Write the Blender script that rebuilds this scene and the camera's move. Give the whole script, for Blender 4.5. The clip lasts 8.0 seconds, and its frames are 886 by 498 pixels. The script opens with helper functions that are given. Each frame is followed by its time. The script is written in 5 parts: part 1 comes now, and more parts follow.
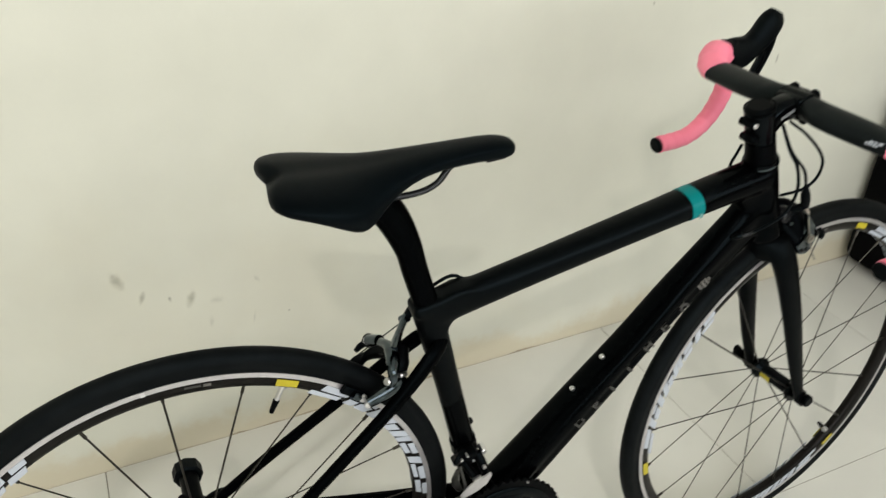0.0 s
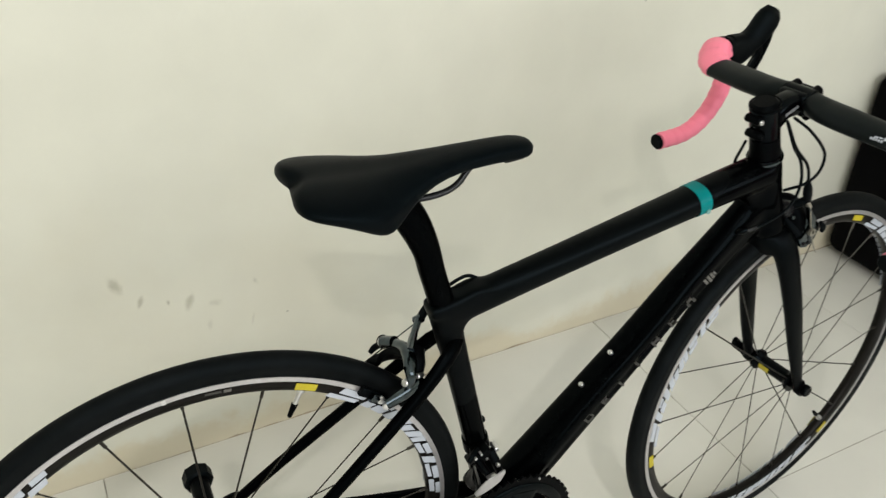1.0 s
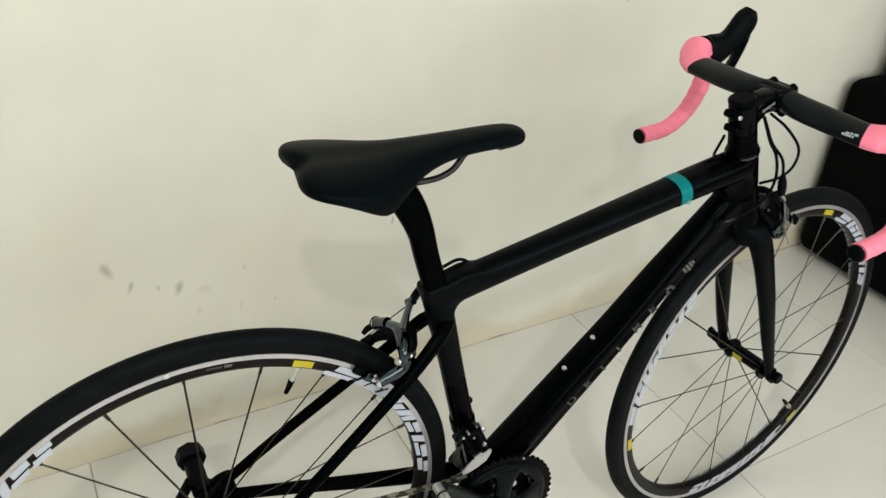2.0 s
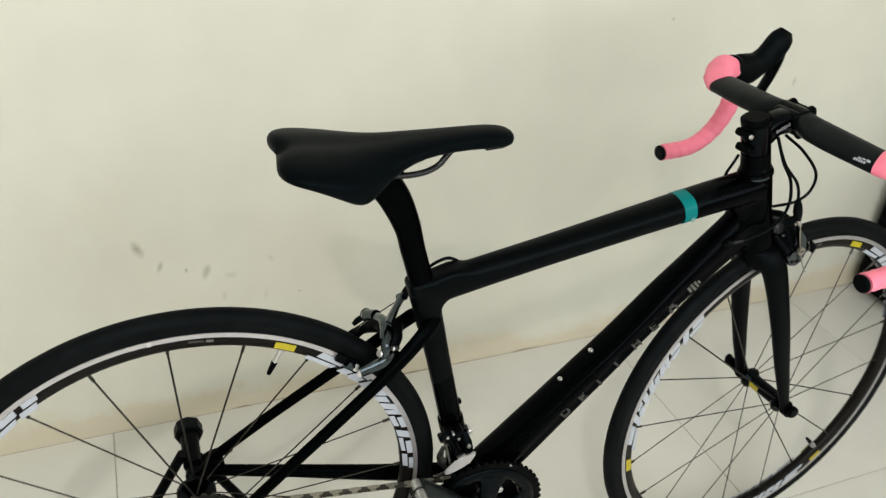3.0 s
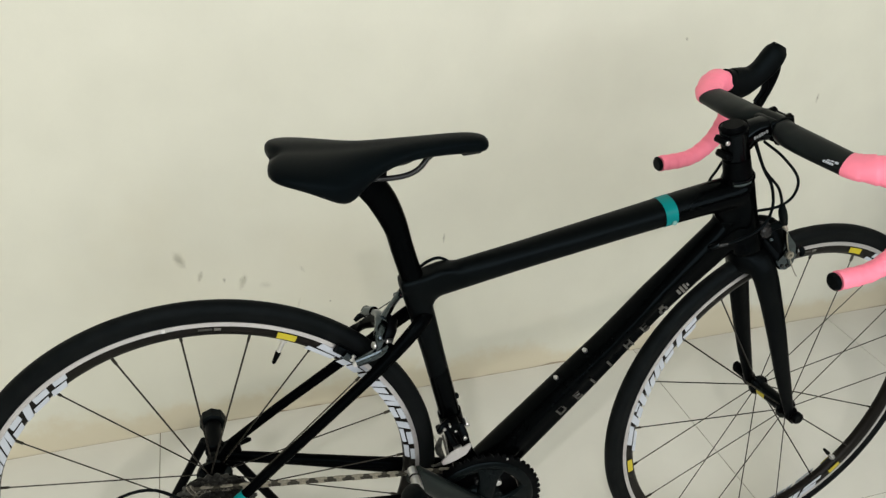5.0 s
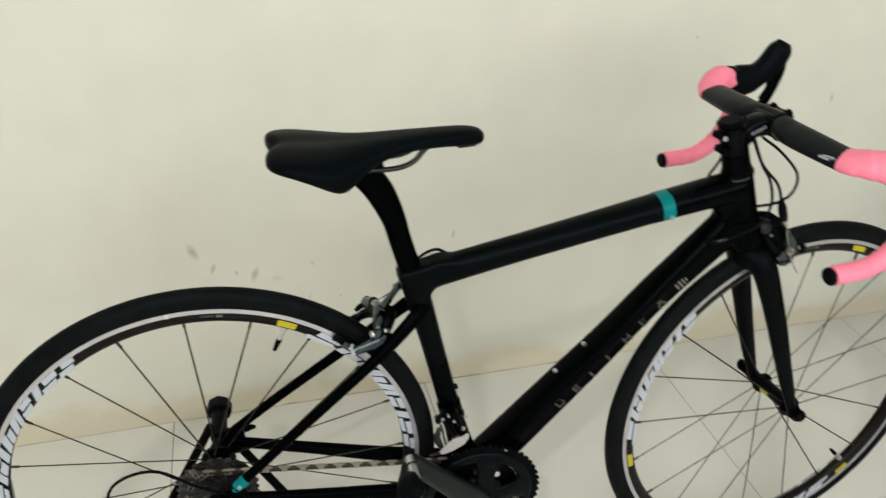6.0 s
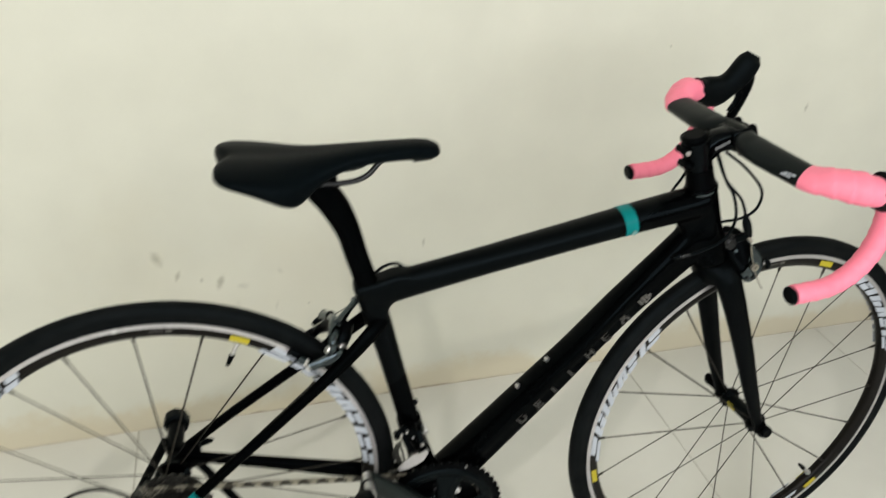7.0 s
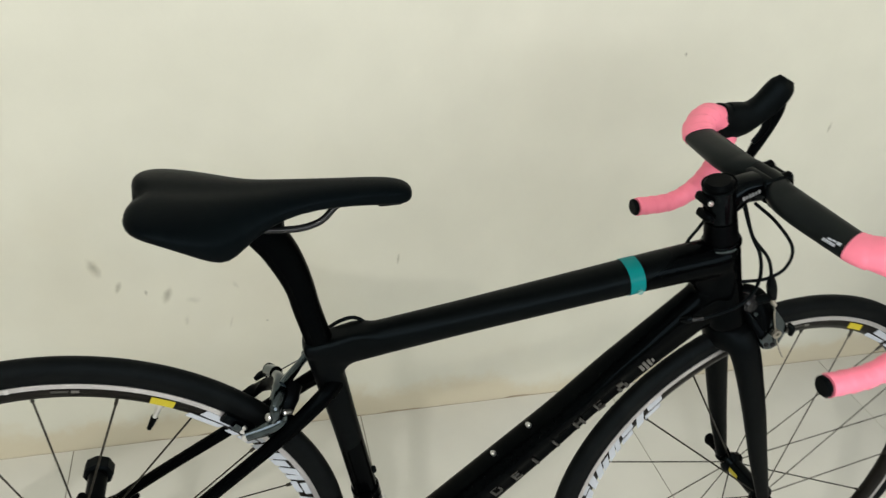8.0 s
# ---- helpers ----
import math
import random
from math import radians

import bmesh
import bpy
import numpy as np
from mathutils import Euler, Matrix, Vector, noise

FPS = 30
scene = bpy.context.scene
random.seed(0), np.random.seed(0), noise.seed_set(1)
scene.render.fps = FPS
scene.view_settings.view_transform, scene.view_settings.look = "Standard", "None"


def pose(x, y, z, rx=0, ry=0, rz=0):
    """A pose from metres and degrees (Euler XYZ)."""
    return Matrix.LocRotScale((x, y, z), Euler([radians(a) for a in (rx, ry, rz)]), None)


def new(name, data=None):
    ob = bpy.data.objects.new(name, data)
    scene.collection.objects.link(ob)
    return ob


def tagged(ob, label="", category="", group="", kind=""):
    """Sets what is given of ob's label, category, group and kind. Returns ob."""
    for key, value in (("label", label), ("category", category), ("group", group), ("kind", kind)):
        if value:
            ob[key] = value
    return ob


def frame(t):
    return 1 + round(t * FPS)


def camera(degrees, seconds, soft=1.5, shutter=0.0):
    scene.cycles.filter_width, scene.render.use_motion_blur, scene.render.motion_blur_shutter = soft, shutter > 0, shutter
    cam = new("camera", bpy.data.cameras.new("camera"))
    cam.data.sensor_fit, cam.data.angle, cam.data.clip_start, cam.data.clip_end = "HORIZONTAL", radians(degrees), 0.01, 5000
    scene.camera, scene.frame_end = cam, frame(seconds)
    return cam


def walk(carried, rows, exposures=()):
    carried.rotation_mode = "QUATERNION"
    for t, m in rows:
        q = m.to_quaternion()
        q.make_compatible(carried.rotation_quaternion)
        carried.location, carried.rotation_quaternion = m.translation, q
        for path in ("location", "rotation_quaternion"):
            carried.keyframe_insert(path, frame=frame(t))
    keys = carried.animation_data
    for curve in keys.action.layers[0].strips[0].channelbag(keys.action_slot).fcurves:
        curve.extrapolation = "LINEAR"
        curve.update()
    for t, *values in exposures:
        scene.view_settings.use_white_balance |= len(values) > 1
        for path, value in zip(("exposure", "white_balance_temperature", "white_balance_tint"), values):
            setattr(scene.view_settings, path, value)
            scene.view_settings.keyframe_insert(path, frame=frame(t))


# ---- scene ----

# ---------------------------------------------------------------- camera
cam = camera(57.2, 8.0, 1.35, 0.8)
ROWS = [
    (0.0, -0.0047, -0.7261, 1.2525, 57.59, -1.00, -23.67),
    (0.1, -0.0039, -0.7152, 1.2488, 57.23, -0.72, -23.67),
    (0.2, -0.0061, -0.7102, 1.2492, 56.95, -0.69, -23.45),
    (0.3, -0.0076, -0.7081, 1.2494, 56.84, -0.82, -23.33),
    (0.4, -0.0097, -0.7018, 1.2506, 57.36, -1.13, -23.67),
    (0.5, -0.0139, -0.7004, 1.2520, 57.53, -1.38, -23.99),
    (0.6, -0.0202, -0.6999, 1.2525, 57.34, -1.81, -24.66),
    (0.7, -0.0265, -0.6998, 1.2538, 57.33, -1.92, -25.33),
    (0.8, -0.0372, -0.7032, 1.2570, 57.27, -1.25, -25.14),
    (0.9, -0.0465, -0.7018, 1.2584, 57.16, -1.23, -25.41),
    (1.0, -0.0512, -0.7021, 1.2584, 57.25, -1.25, -25.89),
    (1.1, -0.0596, -0.7059, 1.2595, 57.55, -1.42, -26.38),
    (1.2, -0.0647, -0.7064, 1.2595, 57.50, -1.62, -26.64),
    (1.3, -0.0686, -0.7098, 1.2565, 57.54, -1.87, -26.94),
    (1.4, -0.0784, -0.7112, 1.2593, 57.59, -2.40, -27.71),
    (1.5, -0.0825, -0.7130, 1.2593, 57.72, -2.78, -28.25),
    (1.6, -0.0893, -0.7138, 1.2600, 57.89, -3.05, -28.88),
    (1.7, -0.0965, -0.7182, 1.2613, 57.67, -2.96, -28.57),
    (2.8, -0.0248, -0.7723, 1.2551, 57.71, -3.73, -21.80),
    (3.0, 0.0029, -0.7963, 1.2533, 58.14, -3.53, -20.00),
    (3.2, 0.0248, -0.8189, 1.2542, 58.40, -2.79, -18.37),
    (3.5, 0.0424, -0.8493, 1.2585, 59.00, -1.74, -17.13),
    (3.7, 0.0463, -0.8713, 1.2607, 59.64, -1.32, -16.51),
    (4.0, 0.0480, -0.8906, 1.2632, 60.47, -0.87, -16.31),
    (4.2, 0.0492, -0.8997, 1.2659, 60.57, -0.59, -15.71),
    (4.4, 0.0490, -0.9038, 1.2653, 60.38, -0.61, -15.54),
    (4.5, 0.0522, -0.9070, 1.2634, 60.07, -0.70, -15.36),
    (4.6, 0.0548, -0.9087, 1.2616, 60.08, -0.59, -15.25),
    (4.7, 0.0624, -0.9128, 1.2632, 60.24, -0.72, -15.74),
    (5.8, 0.1082, -0.9429, 1.2589, 60.58, -0.76, -13.21),
    (5.9, 0.1100, -0.9483, 1.2601, 60.63, -0.71, -13.18),
    (6.0, 0.1202, -0.9573, 1.2584, 60.59, -0.25, -13.21),
    (6.1, 0.1246, -0.9621, 1.2573, 61.02, -0.08, -13.62),
    (6.2, 0.1291, -0.9629, 1.2585, 61.45, 0.01, -13.76),
    (6.3, 0.1360, -0.9619, 1.2613, 61.12, -0.76, -14.31),
    (6.4, 0.1365, -0.9651, 1.2618, 60.78, -0.76, -14.51),
    (6.5, 0.1439, -0.9656, 1.2595, 60.20, -0.75, -13.77),
    (6.6, 0.1463, -0.9636, 1.2538, 59.83, -0.99, -13.54),
    (6.7, 0.1471, -0.9616, 1.2551, 59.40, -1.16, -13.26),
    (6.8, 0.1551, -0.9567, 1.2583, 59.37, -1.29, -12.62),
    (6.9, 0.1593, -0.9544, 1.2611, 59.66, -1.18, -12.64),
    (7.0, 0.1704, -0.9386, 1.2671, 60.50, -1.00, -13.58),
    (7.1, 0.1738, -0.9317, 1.2708, 60.43, -0.94, -13.76),
    (7.2, 0.1785, -0.9215, 1.2703, 60.57, -1.21, -13.81),
    (7.3, 0.1859, -0.8944, 1.2718, 60.20, -2.22, -14.06),
    (7.4, 0.1899, -0.8757, 1.2698, 59.99, -2.77, -14.14),
    (7.5, 0.1958, -0.8595, 1.2701, 59.89, -2.96, -13.98),
    (7.6, 0.2068, -0.8262, 1.2742, 59.91, -3.03, -13.42),
    (7.7, 0.2104, -0.8074, 1.2739, 59.44, -3.14, -13.45),
    (7.8, 0.2252, -0.7641, 1.2640, 58.60, -3.47, -13.39),
    (7.9, 0.2294, -0.7507, 1.2648, 58.50, -3.69, -13.32),
    (8.0, 0.2351, -0.7384, 1.2634, 58.22, -3.86, -12.99),
]
EXPOSURES = [(0.0, 0.28), (0.2, 0.20), (0.7, 0.24), (1.2, 0.28), (1.7, 0.28), (2.8, 0.26), (3.2, 0.26), (3.7, 0.20), (4.2, 0.18), (4.7, 0.21), (5.8, 0.20), (6.4, 0.16), (6.7, 0.10), (7.0, 0.26), (7.6, 0.24), (8.0, 0.22)]
walk(cam, [(t, pose(x, y, z, rx, ry, rz)) for t, x, y, z, rx, ry, rz in ROWS], EXPOSURES)

# ---------------------------------------------------------------- light
world = bpy.data.worlds.new("world")
scene.world = world
world.use_nodes = True
world.node_tree.nodes["Background"].inputs[0].default_value = (0.5, 0.5, 0.5, 1)
world.node_tree.nodes["Background"].inputs[1].default_value = 0.05
LAMP = (-0.63, -2.10, 2.92)


PSI = 1.01
ROOM = pose(0, 0, 0, 0, 0, PSI)
WALL_Y, X0, X1, Y0, TOP = 0.5697, -2.7, 3.5, -3.3, 3.0


def area_lamp(name, m, sx, sy, power, color):
    data = bpy.data.lights.new(name, "AREA")
    data.shape, data.size, data.size_y, data.energy, data.color = "RECTANGLE", sx, sy, power, color
    ob = new(name, data)
    ob.matrix_world = ROOM @ m
    return ob


area_lamp("bulb_light", pose(LAMP[0], LAMP[1], LAMP[2] - 0.085), 0.10, 0.10, 25, (1.0, 0.95, 0.86))
# broad soft fill from the south side, an added source with no known window
area_lamp("added_front_fill", pose(0.95, Y0 - 0.06, 1.7, 90, 0, 0), 4.6, 1.55, 91, (0.99, 0.99, 0.98))

# ---------------------------------------------------------------- materials


def material(name, color, rough=0.5, metal=0.0, vary=0.0, scale=40.0, bump=0.0, bump_scale=200.0, coat=0.0, spec=0.5, object_random=0.0, rough_vary=0.0, mix=None, sheen_tint=None):
    """A principled material with noise at two scales in colour and roughness, and a fine bump."""
    m = bpy.data.materials.new(name)
    m.use_nodes = True
    nt = m.node_tree
    p = nt.nodes["Principled BSDF"]
    p.inputs["Base Color"].default_value = (*color, 1)
    p.inputs["Roughness"].default_value = rough
    p.inputs["Metallic"].default_value = metal
    p.inputs["Coat Weight"].default_value = coat
    p.inputs["Coat Roughness"].default_value = 0.08
    p.inputs["Specular IOR Level"].default_value = spec
    if sheen_tint:
        p.inputs["Specular Tint"].default_value = (*sheen_tint, 1)
    co = nt.nodes.new("ShaderNodeTexCoord")

    def noise_node(s, detail):
        n = nt.nodes.new("ShaderNodeTexNoise")
        n.inputs["Scale"].default_value, n.inputs["Detail"].default_value = s, detail
        nt.links.new(co.outputs["Object"], n.inputs["Vector"])
        return n

    if vary or object_random:
        a, b = noise_node(scale, 4), noise_node(scale * 0.13, 3)
        add = nt.nodes.new("ShaderNodeMath")
        add.operation = "ADD"
        nt.links.new(a.outputs["Fac"], add.inputs[0])
        nt.links.new(b.outputs["Fac"], add.inputs[1])
        last = add.outputs[0]
        if object_random:
            info = nt.nodes.new("ShaderNodeObjectInfo")
            mul = nt.nodes.new("ShaderNodeMath")
            mul.operation = "MULTIPLY_ADD"
            nt.links.new(info.outputs["Random"], mul.inputs[0])
            mul.inputs[1].default_value = object_random
            nt.links.new(last, mul.inputs[2])
            last = mul.outputs[0]
        ramp = nt.nodes.new("ShaderNodeMapRange")
        ramp.inputs["From Min"].default_value, ramp.inputs["From Max"].default_value = 0.6, 1.4 + object_random
        nt.links.new(last, ramp.inputs["Value"])
        mx = nt.nodes.new("ShaderNodeMix")
        mx.data_type = "RGBA"
        other = mix if mix else tuple(c * (1 + vary) for c in color)
        mx.inputs["A"].default_value = (*[c * (1 - vary) for c in color], 1)
        mx.inputs["B"].default_value = (*other, 1)
        nt.links.new(ramp.outputs["Result"], mx.inputs["Factor"])
        nt.links.new(mx.outputs["Result"], p.inputs["Base Color"])
        if rough_vary:
            rr = nt.nodes.new("ShaderNodeMapRange")
            rr.inputs["From Min"].default_value, rr.inputs["From Max"].default_value = 0.6, 1.4
            rr.inputs["To Min"].default_value, rr.inputs["To Max"].default_value = max(0.02, rough - rough_vary), rough + rough_vary
            nt.links.new(add.outputs[0], rr.inputs["Value"])
            nt.links.new(rr.outputs["Result"], p.inputs["Roughness"])
    if bump:
        n = noise_node(bump_scale, 3)
        bn = nt.nodes.new("ShaderNodeBump")
        bn.inputs["Strength"].default_value, bn.inputs["Distance"].default_value = bump, 0.002
        nt.links.new(n.outputs["Fac"], bn.inputs["Height"])
        nt.links.new(bn.outputs["Normal"], p.inputs["Normal"])
    return m


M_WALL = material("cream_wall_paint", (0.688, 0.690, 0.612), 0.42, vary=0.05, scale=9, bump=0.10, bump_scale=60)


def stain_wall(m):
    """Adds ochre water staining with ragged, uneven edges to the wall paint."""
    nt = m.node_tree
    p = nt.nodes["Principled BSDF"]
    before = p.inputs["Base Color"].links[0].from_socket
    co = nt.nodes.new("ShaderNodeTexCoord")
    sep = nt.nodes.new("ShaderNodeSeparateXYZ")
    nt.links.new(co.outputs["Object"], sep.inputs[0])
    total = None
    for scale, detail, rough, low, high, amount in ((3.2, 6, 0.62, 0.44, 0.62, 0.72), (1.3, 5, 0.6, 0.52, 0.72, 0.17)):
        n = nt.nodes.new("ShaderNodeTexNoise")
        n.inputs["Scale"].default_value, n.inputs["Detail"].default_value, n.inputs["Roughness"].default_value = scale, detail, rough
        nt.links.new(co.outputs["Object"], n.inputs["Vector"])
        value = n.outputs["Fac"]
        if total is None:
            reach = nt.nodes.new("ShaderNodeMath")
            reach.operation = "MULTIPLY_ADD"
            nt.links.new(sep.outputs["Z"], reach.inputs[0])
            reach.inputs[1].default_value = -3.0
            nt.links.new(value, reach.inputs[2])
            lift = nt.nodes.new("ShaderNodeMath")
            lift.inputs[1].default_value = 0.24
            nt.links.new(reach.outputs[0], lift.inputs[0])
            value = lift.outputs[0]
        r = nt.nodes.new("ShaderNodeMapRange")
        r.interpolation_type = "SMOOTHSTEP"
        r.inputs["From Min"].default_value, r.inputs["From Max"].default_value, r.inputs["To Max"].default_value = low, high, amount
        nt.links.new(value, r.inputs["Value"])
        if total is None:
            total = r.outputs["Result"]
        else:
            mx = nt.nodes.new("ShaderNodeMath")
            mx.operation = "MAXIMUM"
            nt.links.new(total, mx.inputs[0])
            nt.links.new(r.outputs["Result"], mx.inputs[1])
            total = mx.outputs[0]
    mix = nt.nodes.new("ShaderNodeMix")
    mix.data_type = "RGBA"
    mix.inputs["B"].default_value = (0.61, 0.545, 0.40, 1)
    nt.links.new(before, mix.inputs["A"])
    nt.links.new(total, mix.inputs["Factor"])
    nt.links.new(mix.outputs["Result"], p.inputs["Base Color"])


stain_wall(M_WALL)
M_CEIL = material("ceiling_paint", (0.78, 0.77, 0.72), 0.7, vary=0.02, scale=6)
M_TILE = material("cream_floor_tile", (0.715, 0.715, 0.68), 0.2, vary=0.075, scale=7, rough_vary=0.04, object_random=0.3)
M_GROUT = material("tile_grout", (0.22, 0.195, 0.155), 0.8, vary=0.3, scale=60)
M_JOINT = material("stained_joint", (0.38, 0.325, 0.24), 0.8, vary=0.35, scale=40)
M_SMUDGE = material("wall_smudge", (0.52, 0.50, 0.415), 0.6, vary=0.25, scale=120)
M_FAINT = material("faint_wall_smudge", (0.55, 0.53, 0.45), 0.6, vary=0.25, scale=120)


def soften_smudge(m, strength):
    """Fades a rub mark out towards its patchy edge."""
    nt = m.node_tree
    p = nt.nodes["Principled BSDF"]
    co = nt.nodes.new("ShaderNodeTexCoord")
    sep = nt.nodes.new("ShaderNodeSeparateXYZ")
    com = nt.nodes.new("ShaderNodeCombineXYZ")
    dist = nt.nodes.new("ShaderNodeVectorMath")
    dist.operation = "DISTANCE"
    dist.inputs[1].default_value = (0.5, 0.5, 0)
    n = nt.nodes.new("ShaderNodeTexNoise")
    n.inputs["Scale"].default_value, n.inputs["Detail"].default_value = 130, 4
    add = nt.nodes.new("ShaderNodeMath")
    add.operation = "MULTIPLY_ADD"
    add.inputs[1].default_value = 0.32
    r = nt.nodes.new("ShaderNodeMapRange")
    r.interpolation_type = "SMOOTHSTEP"
    r.inputs["From Min"].default_value, r.inputs["From Max"].default_value = 0.18, 0.62
    r.inputs["To Min"].default_value, r.inputs["To Max"].default_value = strength, 0.0
    nt.links.new(co.outputs["Generated"], sep.inputs[0])
    nt.links.new(sep.outputs["X"], com.inputs["X"])
    nt.links.new(sep.outputs["Z"], com.inputs["Y"])
    nt.links.new(com.outputs[0], dist.inputs[0])
    nt.links.new(co.outputs["Object"], n.inputs["Vector"])
    nt.links.new(n.outputs["Fac"], add.inputs[0])
    nt.links.new(dist.outputs["Value"], add.inputs[2])
    nt.links.new(add.outputs[0], r.inputs["Value"])
    nt.links.new(r.outputs["Result"], p.inputs["Alpha"])


soften_smudge(M_SMUDGE, 0.39)
soften_smudge(M_FAINT, 0.13)
M_FRAME = material("satin_black_carbon", (0.0006, 0.0007, 0.0008), 0.25, vary=0.3, scale=90, bump=0.012, bump_scale=300, spec=0.017, sheen_tint=(0.62, 0.86, 1.0))


def two_finishes(m):
    """Satin lacquer at the back of the frame, gloss lacquer at the head and on the down tube."""
    nt = m.node_tree
    p = nt.nodes["Principled BSDF"]
    co = nt.nodes.new("ShaderNodeTexCoord")
    dot = nt.nodes.new("ShaderNodeVectorMath")
    dot.operation = "DOT_PRODUCT"
    dot.inputs[1].default_value = (0.667, 0.0, -1.0)
    nt.links.new(co.outputs["Object"], dot.inputs[0])
    for socket, satin, gloss in (("Roughness", 0.38, 0.15), ("Specular IOR Level", 0.060, 0.028)):
        r = nt.nodes.new("ShaderNodeMapRange")
        r.inputs["From Min"].default_value, r.inputs["From Max"].default_value = -0.284, -0.276
        r.inputs["To Min"].default_value, r.inputs["To Max"].default_value = satin, gloss
        nt.links.new(dot.outputs["Value"], r.inputs["Value"])
        nt.links.new(r.outputs["Result"], p.inputs[socket])


M_TWOTONE = material("black_carbon_lacquer", (0.0006, 0.0007, 0.0008), 0.25, vary=0.3, scale=90, bump=0.012, bump_scale=300, spec=0.042, sheen_tint=(0.62, 0.86, 1.0))
two_finishes(M_TWOTONE)
M_FORK = material("black_carbon_fork", (0.0012, 0.0014, 0.0016), 0.36, vary=0.3, scale=90, bump=0.012, bump_scale=300, spec=0.045, sheen_tint=(0.62, 0.86, 1.0))
M_GLOSS = material("gloss_black_paint", (0.0008, 0.0008, 0.0010), 0.12, vary=0.2, scale=80, spec=0.08, sheen_tint=(0.62, 0.86, 1.0))
M_MATTE = material("matte_black_metal", (0.0010, 0.0010, 0.0012), 0.33, vary=0.3, scale=200, spec=0.034, sheen_tint=(0.62, 0.86, 1.0))
M_CARBON = material("woven_carbon_bar", (0.0052, 0.0066, 0.0070), 0.34, vary=0.6, scale=30, bump=0.03, bump_scale=700, spec=0.11, sheen_tint=(0.75, 0.92, 1.0))
M_SADDLE = material("black_saddle_leather", (0.0008, 0.0016, 0.0023), 0.44, vary=0.3, scale=60, bump=0.14, bump_scale=700, spec=0.050, sheen_tint=(0.62, 0.86, 1.0))
M_RUBBER = material("black_tyre_rubber", (0.0021, 0.0026, 0.0030), 0.55, vary=0.5, scale=45, bump=0.1, bump_scale=500, spec=0.06, sheen_tint=(0.62, 0.86, 1.0), mix=(0.0062, 0.0068, 0.0072))
M_HOOD = material("black_hood_rubber", (0.0012, 0.0015, 0.0018), 0.5, vary=0.2, scale=150, bump=0.1, bump_scale=900, spec=0.07, sheen_tint=(0.62, 0.86, 1.0))
M_RIM = material("dark_anodised_rim", (0.0048, 0.0040, 0.0034), 0.36, 0.2, vary=0.2, scale=120, spec=0.14)
M_RING = material("black_chainring_alloy", (0.0016, 0.0023, 0.0025), 0.26, 0.0, vary=0.25, scale=150, spec=0.065, sheen_tint=(0.62, 0.86, 1.0))
M_BRAKE = material("dark_brake_alloy", (0.020, 0.021, 0.023), 0.22, 0.6, vary=0.3, scale=150, spec=0.3)
M_INNER = material("oily_inner_links", (0.050, 0.046, 0.038), 0.45, 0.5, vary=0.4, scale=300)
M_POLISH = material("polished_grey_alloy", (0.034, 0.048, 0.057), 0.16, 1.0, vary=0.5, scale=120, bump=0.10, bump_scale=140, coat=0.5)
M_SILVER = material("brushed_alloy", (0.62, 0.62, 0.64), 0.28, 1.0, vary=0.15, scale=150)
M_TRACK = material("machined_brake_track", (0.50, 0.49, 0.51), 0.34, 0.75, vary=0.1, scale=180)
M_GREY = material("anodised_grey_alloy", (0.0088, 0.0130, 0.0130), 0.34, 0.35, vary=0.2, scale=120, spec=0.2)
M_DARKSTEEL = material("dark_chain_steel", (0.058, 0.058, 0.055), 0.3, 0.8, vary=0.85, scale=170)
M_CHAIN = material("worn_chain_steel", (0.33, 0.31, 0.265), 0.35, 0.7, vary=0.5, scale=300)
M_PINK = material("pink_bar_tape", (1.0, 0.245, 0.37), 0.5, vary=0.08, scale=60, bump=0.12, bump_scale=500)
M_TEAL = material("teal_paint", (0.0, 0.172, 0.182), 0.35, vary=0.08, scale=60, spec=0.1)
M_TEAL_PALE = material("pale_teal_print", (0.16, 0.34, 0.33), 0.4, vary=0.1, scale=90)
M_WHITE = material("white_decal", (0.41, 0.445, 0.51), 0.4, vary=0.05, scale=90)
M_YELLOW = material("yellow_decal", (0.43, 0.36, 0.012), 0.4, vary=0.08, scale=90)
M_LETTER = material("dark_grey_lettering", (0.026, 0.025, 0.023), 0.35, vary=0.3, scale=90)
M_EMBLEM = material("pale_grey_emblem", (0.085, 0.082, 0.076), 0.4, vary=0.3, scale=90)
M_PALE = material("pale_grey_print", (0.24, 0.25, 0.27), 0.4, vary=0.15, scale=200)
M_SPOKE = material("black_spoke_steel", (0.036, 0.033, 0.028), 0.32, 0.85, spec=0.3)
M_SOFA = material("black_sofa_fabric", (0.0022, 0.0022, 0.0025), 0.9, vary=0.3, scale=90, bump=0.2, bump_scale=500, spec=0.05)
M_LAMP = material("lamp_housing", (0.8, 0.8, 0.78), 0.4)
M_TUBE = material("lit_globe", (0.9, 0.9, 0.85), 0.4)
M_TUBE.node_tree.nodes["Principled BSDF"].inputs["Emission Color"].default_value = (1.0, 0.955, 0.86, 1)
M_TUBE.node_tree.nodes["Principled BSDF"].inputs["Emission Strength"].default_value = 6

# ---------------------------------------------------------------- mesh helpers


INV = {}


def part(name, bm, mat, parent=None, label="", m=None, smooth=True, inverse=True):
    """Links a bmesh as one object; vertices are in world metres unless m or inverse=False places them."""
    me = bpy.data.meshes.new(name)
    bmesh.ops.recalc_face_normals(bm, faces=bm.faces)
    bm.to_mesh(me)
    bm.free()
    me.materials.append(mat)
    if smooth:
        me.polygons.foreach_set("use_smooth", [True] * len(me.polygons))
        me.set_sharp_from_angle(angle=radians(38))
    return place(name, me, parent, label, m, inverse)


